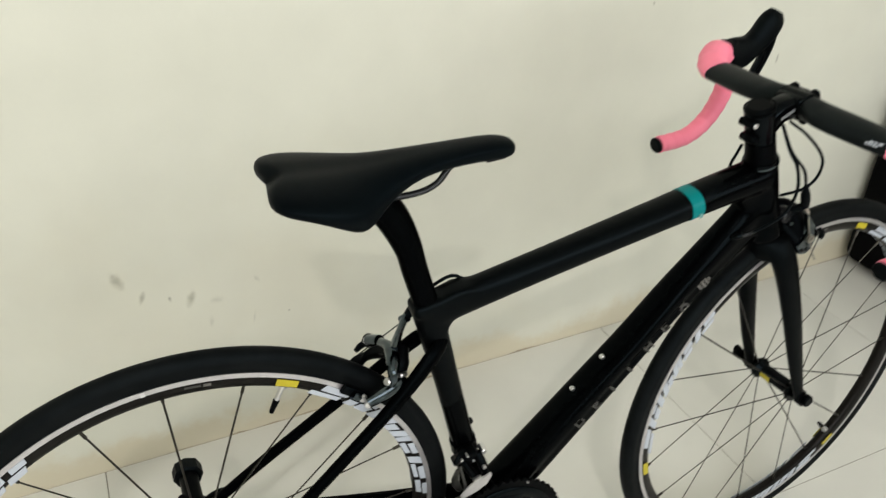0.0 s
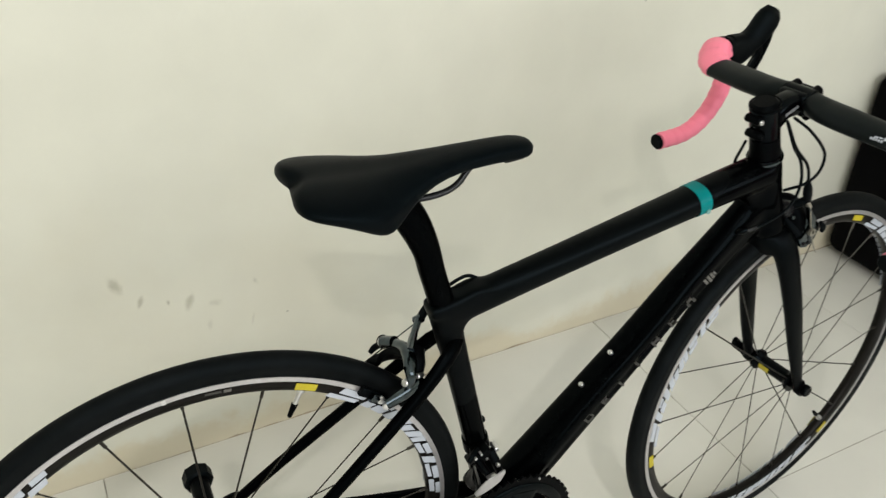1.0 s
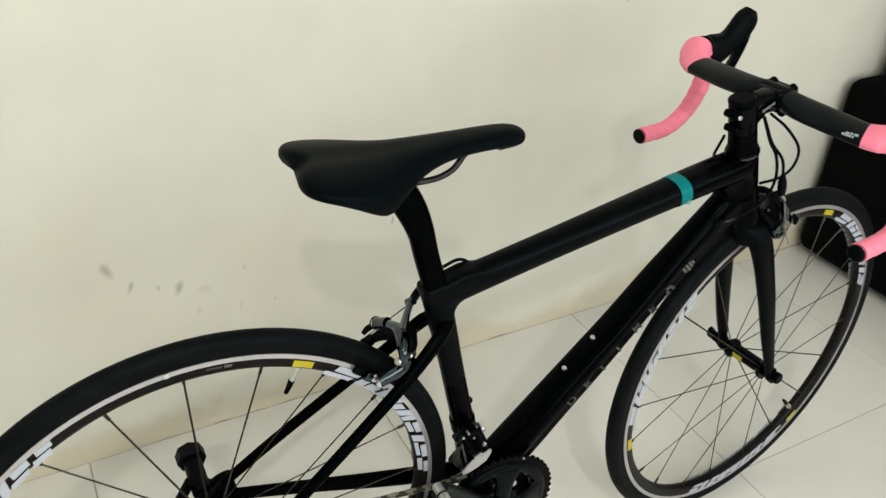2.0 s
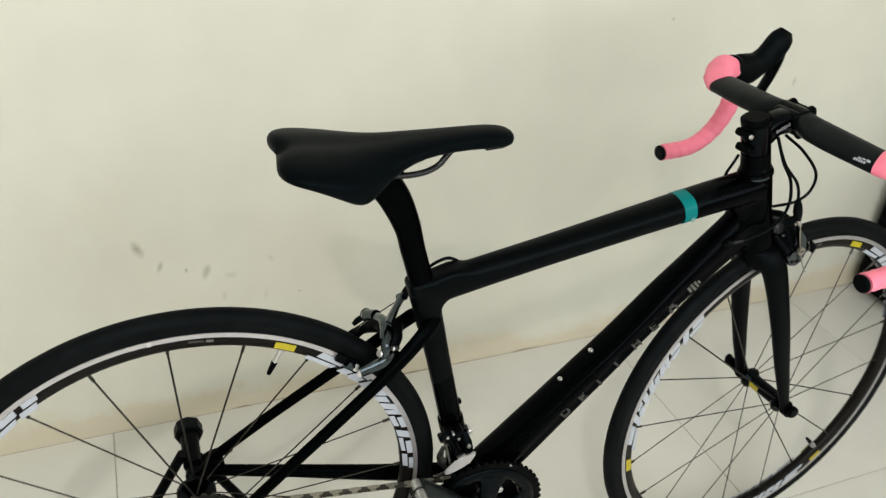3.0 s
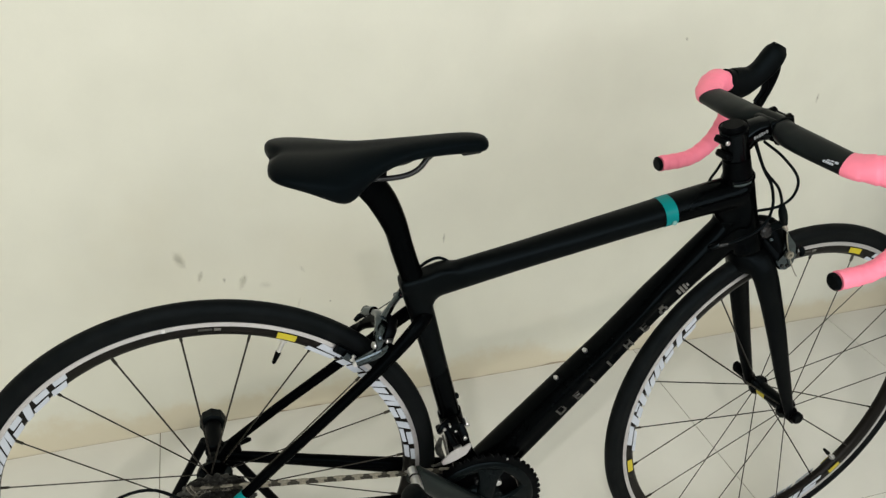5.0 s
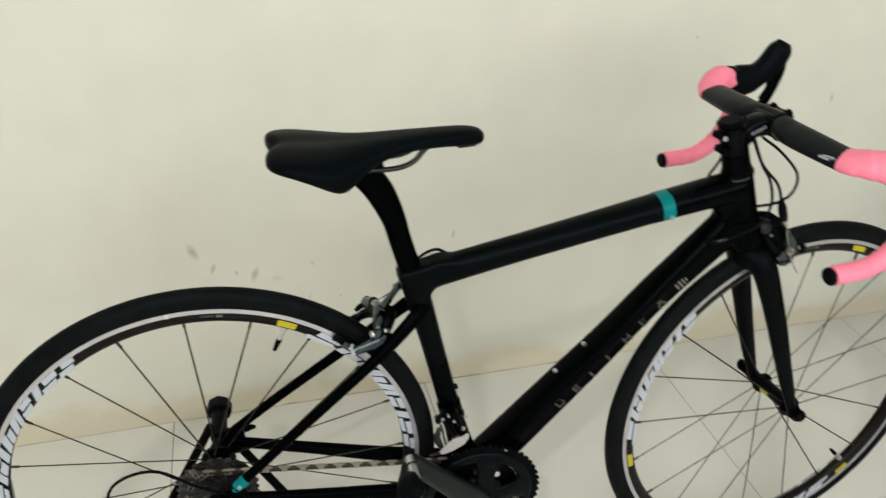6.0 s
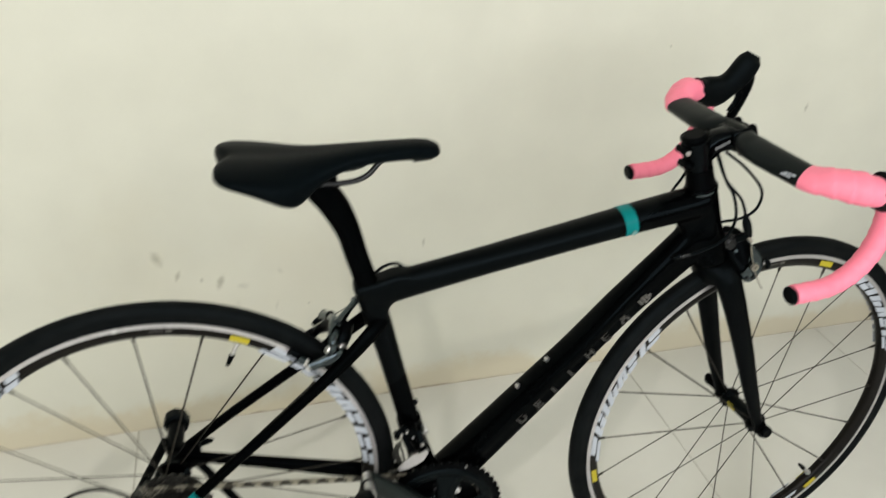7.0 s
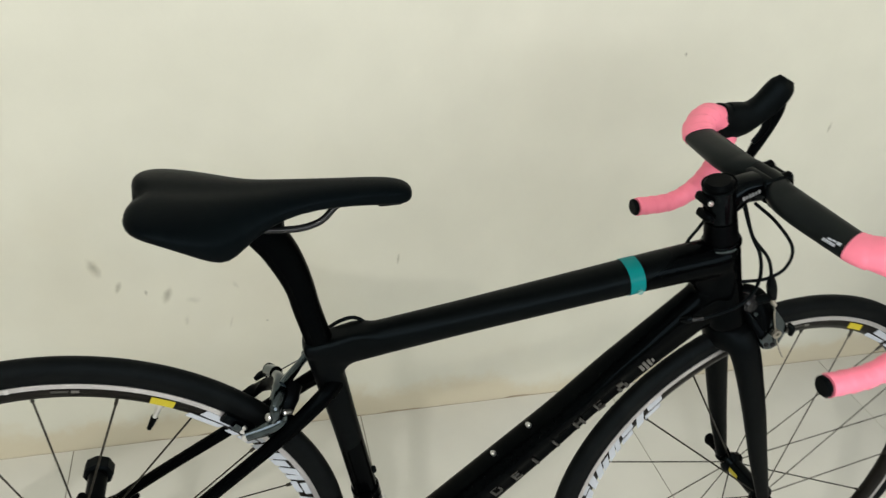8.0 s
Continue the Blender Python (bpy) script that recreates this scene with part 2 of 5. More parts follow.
def place(name, me, parent=None, label="", m=None, inverse=True):
    ob = new(name, me)
    if m is not None:
        ob.matrix_basis = m
    if parent is not None:
        ob.parent = parent
        if inverse:
            ob.matrix_parent_inverse = INV.get(parent.name, parent.matrix_basis).inverted()
    if label:
        ob["label"] = label
    return ob


def empty(name, at, label, category, group=""):
    ob = new(name)
    ob.empty_display_size = 0.05
    ob.matrix_basis = Matrix.Translation(at)
    return tagged(ob, label, category, group)


def smooth_path(pts, n):
    """n points, evenly spaced, on a smooth curve through the given ones."""
    pts = [Vector(p) for p in pts]
    if len(pts) == 2:
        dense = [pts[0].lerp(pts[1], k / 40) for k in range(41)]
    else:
        ext = [2 * pts[0] - pts[1]] + pts + [2 * pts[-1] - pts[-2]]
        dense = []
        for a, b, c, d in zip(ext, ext[1:], ext[2:], ext[3:]):
            for k in range(24):
                s = k / 24
                dense.append(0.5 * (2 * b + (c - a) * s + (2 * a - 5 * b + 4 * c - d) * s * s + (3 * b - a - 3 * c + d) * s ** 3))
        dense.append(pts[-1])
    acc = [0.0]
    for a, b in zip(dense, dense[1:]):
        acc.append(acc[-1] + (b - a).length)
    out, j = [], 0
    for k in range(n):
        want = acc[-1] * k / (n - 1)
        while j < len(acc) - 2 and acc[j + 1] < want:
            j += 1
        s = (want - acc[j]) / max(acc[j + 1] - acc[j], 1e-9)
        out.append(dense[j].lerp(dense[j + 1], min(max(s, 0), 1)))
    return out


def lerp_list(vals, u):
    if not isinstance(vals, (list, tuple)):
        return vals
    f = u * (len(vals) - 1)
    i = min(int(f), len(vals) - 2)
    return vals[i] + (vals[i + 1] - vals[i]) * (f - i)


def sweep(pts, a, b=None, n=24, seg=16, side=(0, 1, 0), bm=None, power=2.0, ridge=0.0, turns=0):
    """A tube along pts. a: half size across 'side'; b: half size along 'side'; both may be lists. power over 2 squares it."""
    b = a if b is None else b
    bm = bm or bmesh.new()
    path = smooth_path(pts, n)
    rings = []
    side = Vector(side)
    for i, c in enumerate(path):
        u = i / (n - 1)
        t = (path[min(i + 1, n - 1)] - path[max(i - 1, 0)]).normalized()
        s = side - t * side.dot(t)
        if s.length < 0.05:
            s = Vector((1, 0, 0)) - t * t.x
        s.normalize()
        w = t.cross(s)
        ra, rb = lerp_list(a, u), lerp_list(b, u)
        ring = []
        for k in range(seg):
            f = 2 * math.pi * k / seg
            cs, sn = math.cos(f), math.sin(f)
            cs = math.copysign(abs(cs) ** (2 / power), cs)
            sn = math.copysign(abs(sn) ** (2 / power), sn)
            g = 1 + ridge * min(1.0, u / 0.08) * (((u * turns + k / seg) % 1.0) - 0.5) if turns else 1
            ring.append(bm.verts.new(c + w * (ra * cs * g) + s * (rb * sn * g)))
        rings.append(ring)
    for r, q in zip(rings, rings[1:]):
        for k in range(seg):
            bm.faces.new((r[k], r[(k + 1) % seg], q[(k + 1) % seg], q[k]))
    bm.faces.new(rings[0][::-1])
    bm.faces.new(rings[-1])
    return bm


def lathe(profile, seg=96, bm=None, m=None, closed=True):
    """Turns a profile of (radius, y) about the y axis."""
    bm = bm or bmesh.new()
    rings = []
    for k in range(seg):
        f = 2 * math.pi * k / seg
        ring = [Vector((r * math.cos(f), y, r * math.sin(f))) for r, y in profile]
        rings.append([bm.verts.new(m @ v if m else v) for v in ring])
    n = len(profile)
    for k in range(seg):
        r, q = rings[k], rings[(k + 1) % seg]
        for j in range(n if closed else n - 1):
            bm.faces.new((r[j], r[(j + 1) % n], q[(j + 1) % n], q[j]))
    return bm


def rod(p, q, r, seg=16, bm=None, r2=None, edge=0.0):
    """A solid round bar from p to q, with small chamfers."""
    p, q = Vector(p), Vector(q)
    r2 = r if r2 is None else r2
    d = (q - p)
    t = d.normalized()
    s = t.orthogonal().normalized()
    w = t.cross(s)
    bm = bm or bmesh.new()
    stations = [(0, r)] if not edge else [(0, r - edge), (edge / d.length, r)]
    stations += [(1, r2)] if not edge else [(1 - edge / d.length, r2), (1, r2 - edge)]
    rings = []
    for u, rr in stations:
        rings.append([bm.verts.new(p + d * u + (s * math.cos(2 * math.pi * k / seg) + w * math.sin(2 * math.pi * k / seg)) * rr) for k in range(seg)])
    for a, b in zip(rings, rings[1:]):
        for k in range(seg):
            bm.faces.new((a[k], a[(k + 1) % seg], b[(k + 1) % seg], b[k]))
    bm.faces.new(rings[0][::-1])
    bm.faces.new(rings[-1])
    return bm


def block(size, m=None, bevel=0.0, bm=None, segs=2):
    """A box of that size round the origin, bevelled, then placed by m."""
    tmp = bmesh.new()
    bmesh.ops.create_cube(tmp, size=1)
    bmesh.ops.scale(tmp, vec=size, verts=tmp.verts)
    if bevel:
        bmesh.ops.bevel(tmp, geom=tmp.edges[:], offset=bevel, segments=segs, affect="EDGES", profile=0.5)
    if m is not None:
        tmp.transform(m)
    if bm is None:
        return tmp
    return merge(bm, tmp)


def merge(bm, other):
    me = bpy.data.meshes.new("merge")
    other.to_mesh(me)
    other.free()
    bm.from_mesh(me)
    bpy.data.meshes.remove(me)
    return bm


def plate(outline, thick, m=None, bm=None, bevel=0.0):
    """A flat piece from an outline of (x, z), thick along y, round y = 0."""
    tmp = bmesh.new()
    a = [tmp.verts.new((x, -thick / 2, z)) for x, z in outline]
    b = [tmp.verts.new((x, thick / 2, z)) for x, z in outline]
    tmp.faces.new(a)
    tmp.faces.new(b[::-1])
    n = len(outline)
    for k in range(n):
        tmp.faces.new((a[k], b[k], b[(k + 1) % n], a[(k + 1) % n]))
    if bevel:
        bmesh.ops.bevel(tmp, geom=tmp.edges[:], offset=bevel, segments=1, affect="EDGES")
    if m is not None:
        tmp.transform(m)
    return tmp if bm is None else merge(bm, tmp)


# ---------------------------------------------------------------- room
def slab(name, lo, hi, mat, kind_label):
    c = [(a + b) / 2 for a, b in zip(lo, hi)]
    ob = part(name, block([b - a for a, b in zip(lo, hi)], Matrix.Translation(c)), mat, None, m=ROOM, smooth=False)
    return tagged(ob, kind_label, name.split("_")[0], kind="structure")


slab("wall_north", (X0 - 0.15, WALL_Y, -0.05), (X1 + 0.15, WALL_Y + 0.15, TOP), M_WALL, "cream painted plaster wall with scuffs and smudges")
# out-of-view window opening, added so the fill lamp has a place
WIN = (-2.3, 3.1, 0.9, 2.5)
south = bmesh.new()
for lo, hi in (((X0 - 0.15, -0.05), (WIN[0], TOP)), ((WIN[1], -0.05), (X1 + 0.15, TOP)), ((WIN[0], -0.05), (WIN[1], WIN[2])), ((WIN[0], WIN[3]), (WIN[1], TOP))):
    block((hi[0] - lo[0], 0.15, hi[1] - lo[1]), Matrix.Translation(((lo[0] + hi[0]) / 2, Y0 - 0.075, (lo[1] + hi[1]) / 2)), bm=south)
tagged(part("wall_south", south, M_WALL, None, m=ROOM, smooth=False), "cream painted plaster wall with an added wide window opening", "wall", kind="structure")
window = tagged(new("added_window"), "unseen white framed wide window, added to hold the fill lamp", "window", kind="structure")
window.matrix_basis = ROOM
for x in (WIN[0] + 0.025, WIN[0] * 0.67 + WIN[1] * 0.33, WIN[0] * 0.33 + WIN[1] * 0.67, WIN[1] - 0.025):
    part("window_frame", block((0.05, 0.05, WIN[3] - WIN[2] - 0.1), Matrix.Translation((x, Y0 - 0.03, (WIN[2] + WIN[3]) / 2)), 0.004), M_CEIL, window, inverse=False)
for z in (WIN[2] + 0.025, WIN[3] - 0.025):
    part("window_frame", block((WIN[1] - WIN[0], 0.05, 0.05), Matrix.Translation(((WIN[0] + WIN[1]) / 2, Y0 - 0.03, z)), 0.004), M_CEIL, window, inverse=False)
slab("wall_west", (X0 - 0.15, Y0, -0.05), (X0, WALL_Y, TOP), M_WALL, "cream painted plaster wall")
slab("wall_east", (X1, Y0, -0.05), (X1 + 0.15, WALL_Y, TOP), M_WALL, "cream painted plaster wall")
slab("ceiling", (X0 - 0.15, Y0 - 0.15, TOP), (X1 + 0.15, WALL_Y + 0.15, TOP + 0.1), M_CEIL, "white painted ceiling")
floor = slab("floor", (X0, Y0, -0.05), (X1, WALL_Y, -0.0015), M_GROUT, "glossy cream square floor tiles with thin dark joints")

# ceiling lamp
def build_ceiling_light(at):
    lamp = empty("ceiling_light", at, "small round ceiling lamp with a lit opal globe", "lamp")
    up = Matrix.Translation(ROOM @ Vector(at)) @ Matrix.Rotation(radians(90), 4, "X")
    base = lathe([(0.002, 0.079), (0.05, 0.079), (0.055, 0.072), (0.045, 0.045), (0.030, 0.040), (0.002, 0.040)], 32, m=up)
    part("base", base, M_LAMP, lamp)
    globe = [(max(0.0005, 0.062 * math.sin(math.pi * k / 12)), -0.012 + 0.062 * -math.cos(math.pi * k / 12)) for k in range(13)]
    part("globe", lathe(globe, 32, m=up, closed=False), M_TUBE, lamp)


build_ceiling_light(LAMP)


# ---------------------------------------------------------------- sofa
def build_sofa():
    sofa = empty("sofa", ROOM @ Vector((2.55, 0.15, 0)), "black fabric sofa with a high back against the wall", "sofa")
    R = ROOM

    def cushion(name, lo, hi, bevel, tilt=0.0):
        c = Vector([(a + b) / 2 for a, b in zip(lo, hi)])
        size = [b - a for a, b in zip(lo, hi)]
        bm = block(size, None, bevel, segs=5)
        bm.transform(R @ Matrix.Translation(c) @ pose(0, 0, 0, tilt, 0, 0))
        return part(name, bm, M_SOFA, sofa)

    cushion("arm", (1.830, -0.475, 0.02), (1.985, 0.555, 0.545), 0.035)
    cushion("backrest", (1.945, 0.33, 0.20), (3.35, 0.555, 0.92), 0.05)
    cushion("base", (1.97, -0.42, 0.03), (3.33, 0.53, 0.24), 0.02)
    cushion("seat_cushion", (1.985, -0.46, 0.24), (2.655, 0.36, 0.40), 0.05)
    cushion("seat_cushion", (2.66, -0.46, 0.24), (3.33, 0.36, 0.40), 0.05)
    for x in (1.91, 3.26):
        for y in (-0.38, 0.48):
            part("leg", rod(R @ Vector((x, y, 0)), R @ Vector((x, y, 0.035)), 0.018, 14, r2=0.024), M_MATTE, sofa)
    return sofa


build_sofa()

# ---------------------------------------------------------------- bicycle
bike = empty("road_bicycle", (0.39, 0, 0), "black carbon road bicycle with pink bar tape on rear stand", "bicycle")
# the stand lifts the rear wheel a little, so the whole bicycle sits nose down
INV[bike.name] = bike.matrix_basis.copy()
LIFT = Matrix.Translation((-0.003, -0.003, 0.0155)) @ Matrix.Rotation(0.0085, 4, "Y")
bike.matrix_basis = LIFT @ bike.matrix_basis
BB = Vector((0.394, 0, 0.264))
HEAD_DIR = Vector((-0.303, 0, 0.953)).normalized()
HEAD = Vector((0.779, 0, 0.775))
STEER = Matrix.Translation(HEAD) @ Matrix.Rotation(radians(5.7), 4, HEAD_DIR) @ Matrix.Translation(-HEAD)
REAR, FRONT = Vector((0, 0, 0.338)), Vector((0.950, 0, 0.3284))


def on_head(z):
    return HEAD + HEAD_DIR * ((z - HEAD.z) / HEAD_DIR.z)


def build_frame():
    bm = bmesh.new()
    sweep([(0.298, 0, 0.649), (0.42, 0, 0.6755), (0.66, 0, 0.7255), (0.79, 0, 0.750)], [0.023, 0.0195, 0.0195, 0.023], [0.016, 0.020, 0.0235, 0.025], n=30, seg=24, bm=bm, power=2.4)
    axis = [BB, Vector((0.573, 0, 0.4585)), Vector((0.6295, 0, 0.5221)), Vector((0.6753, 0, 0.5749)), Vector((0.7202, 0, 0.621)), Vector((0.7638, 0, 0.6645)), Vector((0.7995, 0, 0.699))]
    tall = [0.028, 0.0275, 0.027, 0.0265, 0.0248, 0.0217, 0.0217, 0.0243, 0.028, 0.033]
    up = Vector((-0.697, 0, 0.717))
    sweep([p + up * 0.007 for p in axis], [h - 0.007 for h in tall], [0.034, 0.028, 0.025, 0.020], n=40, seg=24, bm=bm, power=2.3)
    sweep([p - up * 0.0125 for p in axis], [h - 0.0125 for h in tall], [0.031, 0.0262, 0.0235, 0.018], n=40, seg=24, bm=bm, power=2.6)
    sweep([BB, (0.3585, 0, 0.41), (0.3255, 0, 0.55), (0.2965, 0, 0.668)], [0.024, 0.0168, 0.0168, 0.0205], [0.030, 0.017, 0.015, 0.015], n=26, seg=20, bm=bm, power=2.3)
    sweep([on_head(0.766), on_head(0.72), on_head(0.648)], [0.023, 0.0235, 0.030], n=12, seg=24, bm=bm)
    rod(BB + Vector((0, -0.043, 0)), BB + Vector((0, 0.043, 0)), 0.025, 24, bm)
    rod((0.295, 0, 0.606), (0.322, 0, 0.604), 0.013, 12, bm)
    # webs at the seat cluster and the head tube, and the seat clamp
    plate([(0.277, 0.6685), (0.312, 0.6745), (0.335, 0.6820), (0.350, 0.6835), (0.360, 0.678), (0.368, 0.664), (0.280, 0.652)], 0.034, bm=bm)
    plate([(0.300, 0.640), (0.350, 0.657), (0.338, 0.645), (0.328, 0.630), (0.318, 0.60)], 0.024, bm=bm)
    plate([(0.735, 0.735), (0.80, 0.74), (0.818, 0.66), (0.795, 0.668), (0.765, 0.700), (0.750, 0.716)], 0.034, bm=bm)
    ob = part("frame", bm, M_TWOTONE, bike, "black carbon frame, satin behind and glossy at the head")
    rm = ob.modifiers.new("blend", "REMESH")
    rm.mode, rm.voxel_size, rm.use_smooth_shade = "VOXEL", 0.003, True
    sm = ob.modifiers.new("soften", "SMOOTH")
    sm.factor, sm.iterations = 0.5, 26
    # teal band round the top tube
    d = Vector((0.976, 0, 0.204)).normalized()
    c = Vector((0.6702, 0, 0.7276))
    part("teal_band", sweep([c - d * 0.0092, c, c + d * 0.0092], 0.0203, 0.0243, n=5, seg=40, power=2.35), M_TEAL, ob, "teal painted band")
    part("band_mark", rod((0.6745, -0.0225, 0.7195), (0.6745, -0.0250, 0.719), 0.0034, 16), M_TEAL_PALE, ob, "small white mark")
    for x, z in ((0.572, 0.497), (0.5285, 0.4517)):
        up = Vector((-0.70, 0, 0.71))
        b = Vector((x, 0, z))
        bolt = rod(b - up * 0.010, b + up * 0.0018, 0.0037, 14, edge=0.0012)
        rod(b + up * 0.002, b + up * 0.0034, 0.0026, 6, bolt)
        part("bottle_bolt", bolt, M_SILVER, ob, "silver bottle cage bolt")
    return ob


frame_part = build_frame()


LETTER_BARS = {
    "box": ((0, 0.22, 0, 1), (0.22, 0.85, 0.78, 1), (0.22, 0.85, 0, 0.22), (0.80, 1, 0.18, 0.82)),
    "comb": ((0, 0.24, 0, 1), (0.24, 1, 0.80, 1), (0.24, 1, 0, 0.20), (0.24, 0.85, 0.40, 0.58)),
    "stroke": ((0, 1, 0, 1),),
    "gate": ((0, 0.22, 0, 1), (0.78, 1, 0, 1), (0.22, 0.78, 0.40, 0.60)),
    "tent": ((0, 0.30, 0, 0.45), (0.22, 0.52, 0.42, 1), (0.50, 0.78, 0.42, 1), (0.70, 1, 0, 0.45)),
    "emblem": ((0, 0.20, 0.20, 0.85), (0.30, 0.50, 0, 1), (0.60, 0.78, 0.12, 0.90), (0.86, 1, 0.30, 0.72)),
}


def down_tube_letters():
    """Thin bars of the size and colour of the lettering along the lower side of the down tube."""
    a, b = Vector((0.5215, 0, 0.4068)), Vector((0.683, 0, 0.567))
    along = (b - a).normalized()
    low = Vector((along.z, 0, -along.x))
    for k, (w, shape) in enumerate(((0.0145, "box"), (0.0115, "comb"), (0.0034, "stroke"), (0.0034, "stroke"), (0.0135, "gate"), (0.0115, "comb"), (0.0150, "tent"), (0.0210, "emblem"))):
        o = a + along * (0.0369 * k) + (along * 0.0035 if shape == "emblem" else Vector())
        u = max(0.0, o.x - 0.573)
        rise, half, wide = min(0.016, 0.10 * u), max(0.0094, 0.0135 - 0.06 * u), 0.0268 - 0.026 * u
        bm = bmesh.new()
        for x0, x1, v0, v1 in LETTER_BARS[shape]:
            vs = []
            for x, v in ((x0, v0), (x1, v0), (x1, v1), (x0, v1)):
                d = 0.0135 - rise - 0.0145 * v
                q = d + rise
                low_y = wide * (1 - min(0.98, abs((q - 0.0125) / half)) ** 2.6) ** 0.38
                high_y = (wide + 0.0012) * (1 - min(0.98, abs((q + 0.007) / (half + 0.0055))) ** 2.3) ** 0.435
                y = -max(low_y, high_y) - 0.0004
                vs.append(bm.verts.new(o + along * (x * w) + low * d + Vector((0, y, 0))))
            f = bm.faces.new(vs)
            ex = bmesh.ops.extrude_face_region(bm, geom=[f])
            bmesh.ops.translate(bm, vec=(0, 0.003, 0), verts=[e for e in ex["geom"] if isinstance(e, bmesh.types.BMVert)])
        part("lettering", bm, M_EMBLEM if shape == "emblem" else M_LETTER, frame_part, smooth=False)


down_tube_letters()


def build_stays():
    for s in (-1, 1):
        bm = sweep([(0.318, s * 0.006, 0.608), (0.300, s * 0.021, 0.599), (0.250, s * 0.033, 0.5535), (0.170, s * 0.045, 0.488), (0.095, s * 0.055, 0.4275), (0.028, s * 0.063, 0.371)], [0.012, 0.0085, 0.0078, 0.0075], [0.008, 0.0075, 0.007, 0.0065], n=26, seg=14)
        stay = part("seat_stay", bm, M_FRAME, bike)
        if s < 0:
            part("stay_tip", sweep([(0.044, s * 0.0608, 0.3842), (0.034, s * 0.0622, 0.376), (0.022, s * 0.0638, 0.366)], [0.0086, 0.0088, 0.0088, 0.0082, 0.0066, 0.003], [0.0076, 0.0078, 0.0078, 0.007, 0.0055, 0.002], n=14, seg=16), M_TEAL, stay, "teal painted stay end")
            part("tip_mark", rod((0.034, s * 0.0690, 0.3775), (0.034, s * 0.0705, 0.3780), 0.0030, 14), M_PALE, stay, "small white mark")
        bm = sweep([(0.385, s * 0.030, 0.266), (0.345, s * 0.037, 0.273), (0.252, s * 0.043, 0.294), (0.14, s * 0.052, 0.3215), (0.02, s * 0.061, 0.350)], [0.018, 0.014, 0.010, 0.009], [0.010, 0.009, 0.008, 0.006], n=22, seg=14, power=2.4)
        ch = part("chain_stay", bm, M_FRAME, bike)
        out = [(0.040, 0.376), (0.022, 0.376), (0.008, 0.352), (-0.012, 0.345), (-0.010, 0.320), (0.012, 0.316), (0.045, 0.335)]
        part("dropout", plate(out, 0.007, Matrix.Translation((0, s * 0.0635, 0)), bevel=0.0015), M_MATTE, ch)
        part("axle_nut", rod((0, s * 0.066, 0.338), (0, s * 0.078, 0.338), 0.011, 16, edge=0.002), M_MATTE, bike)


build_stays()


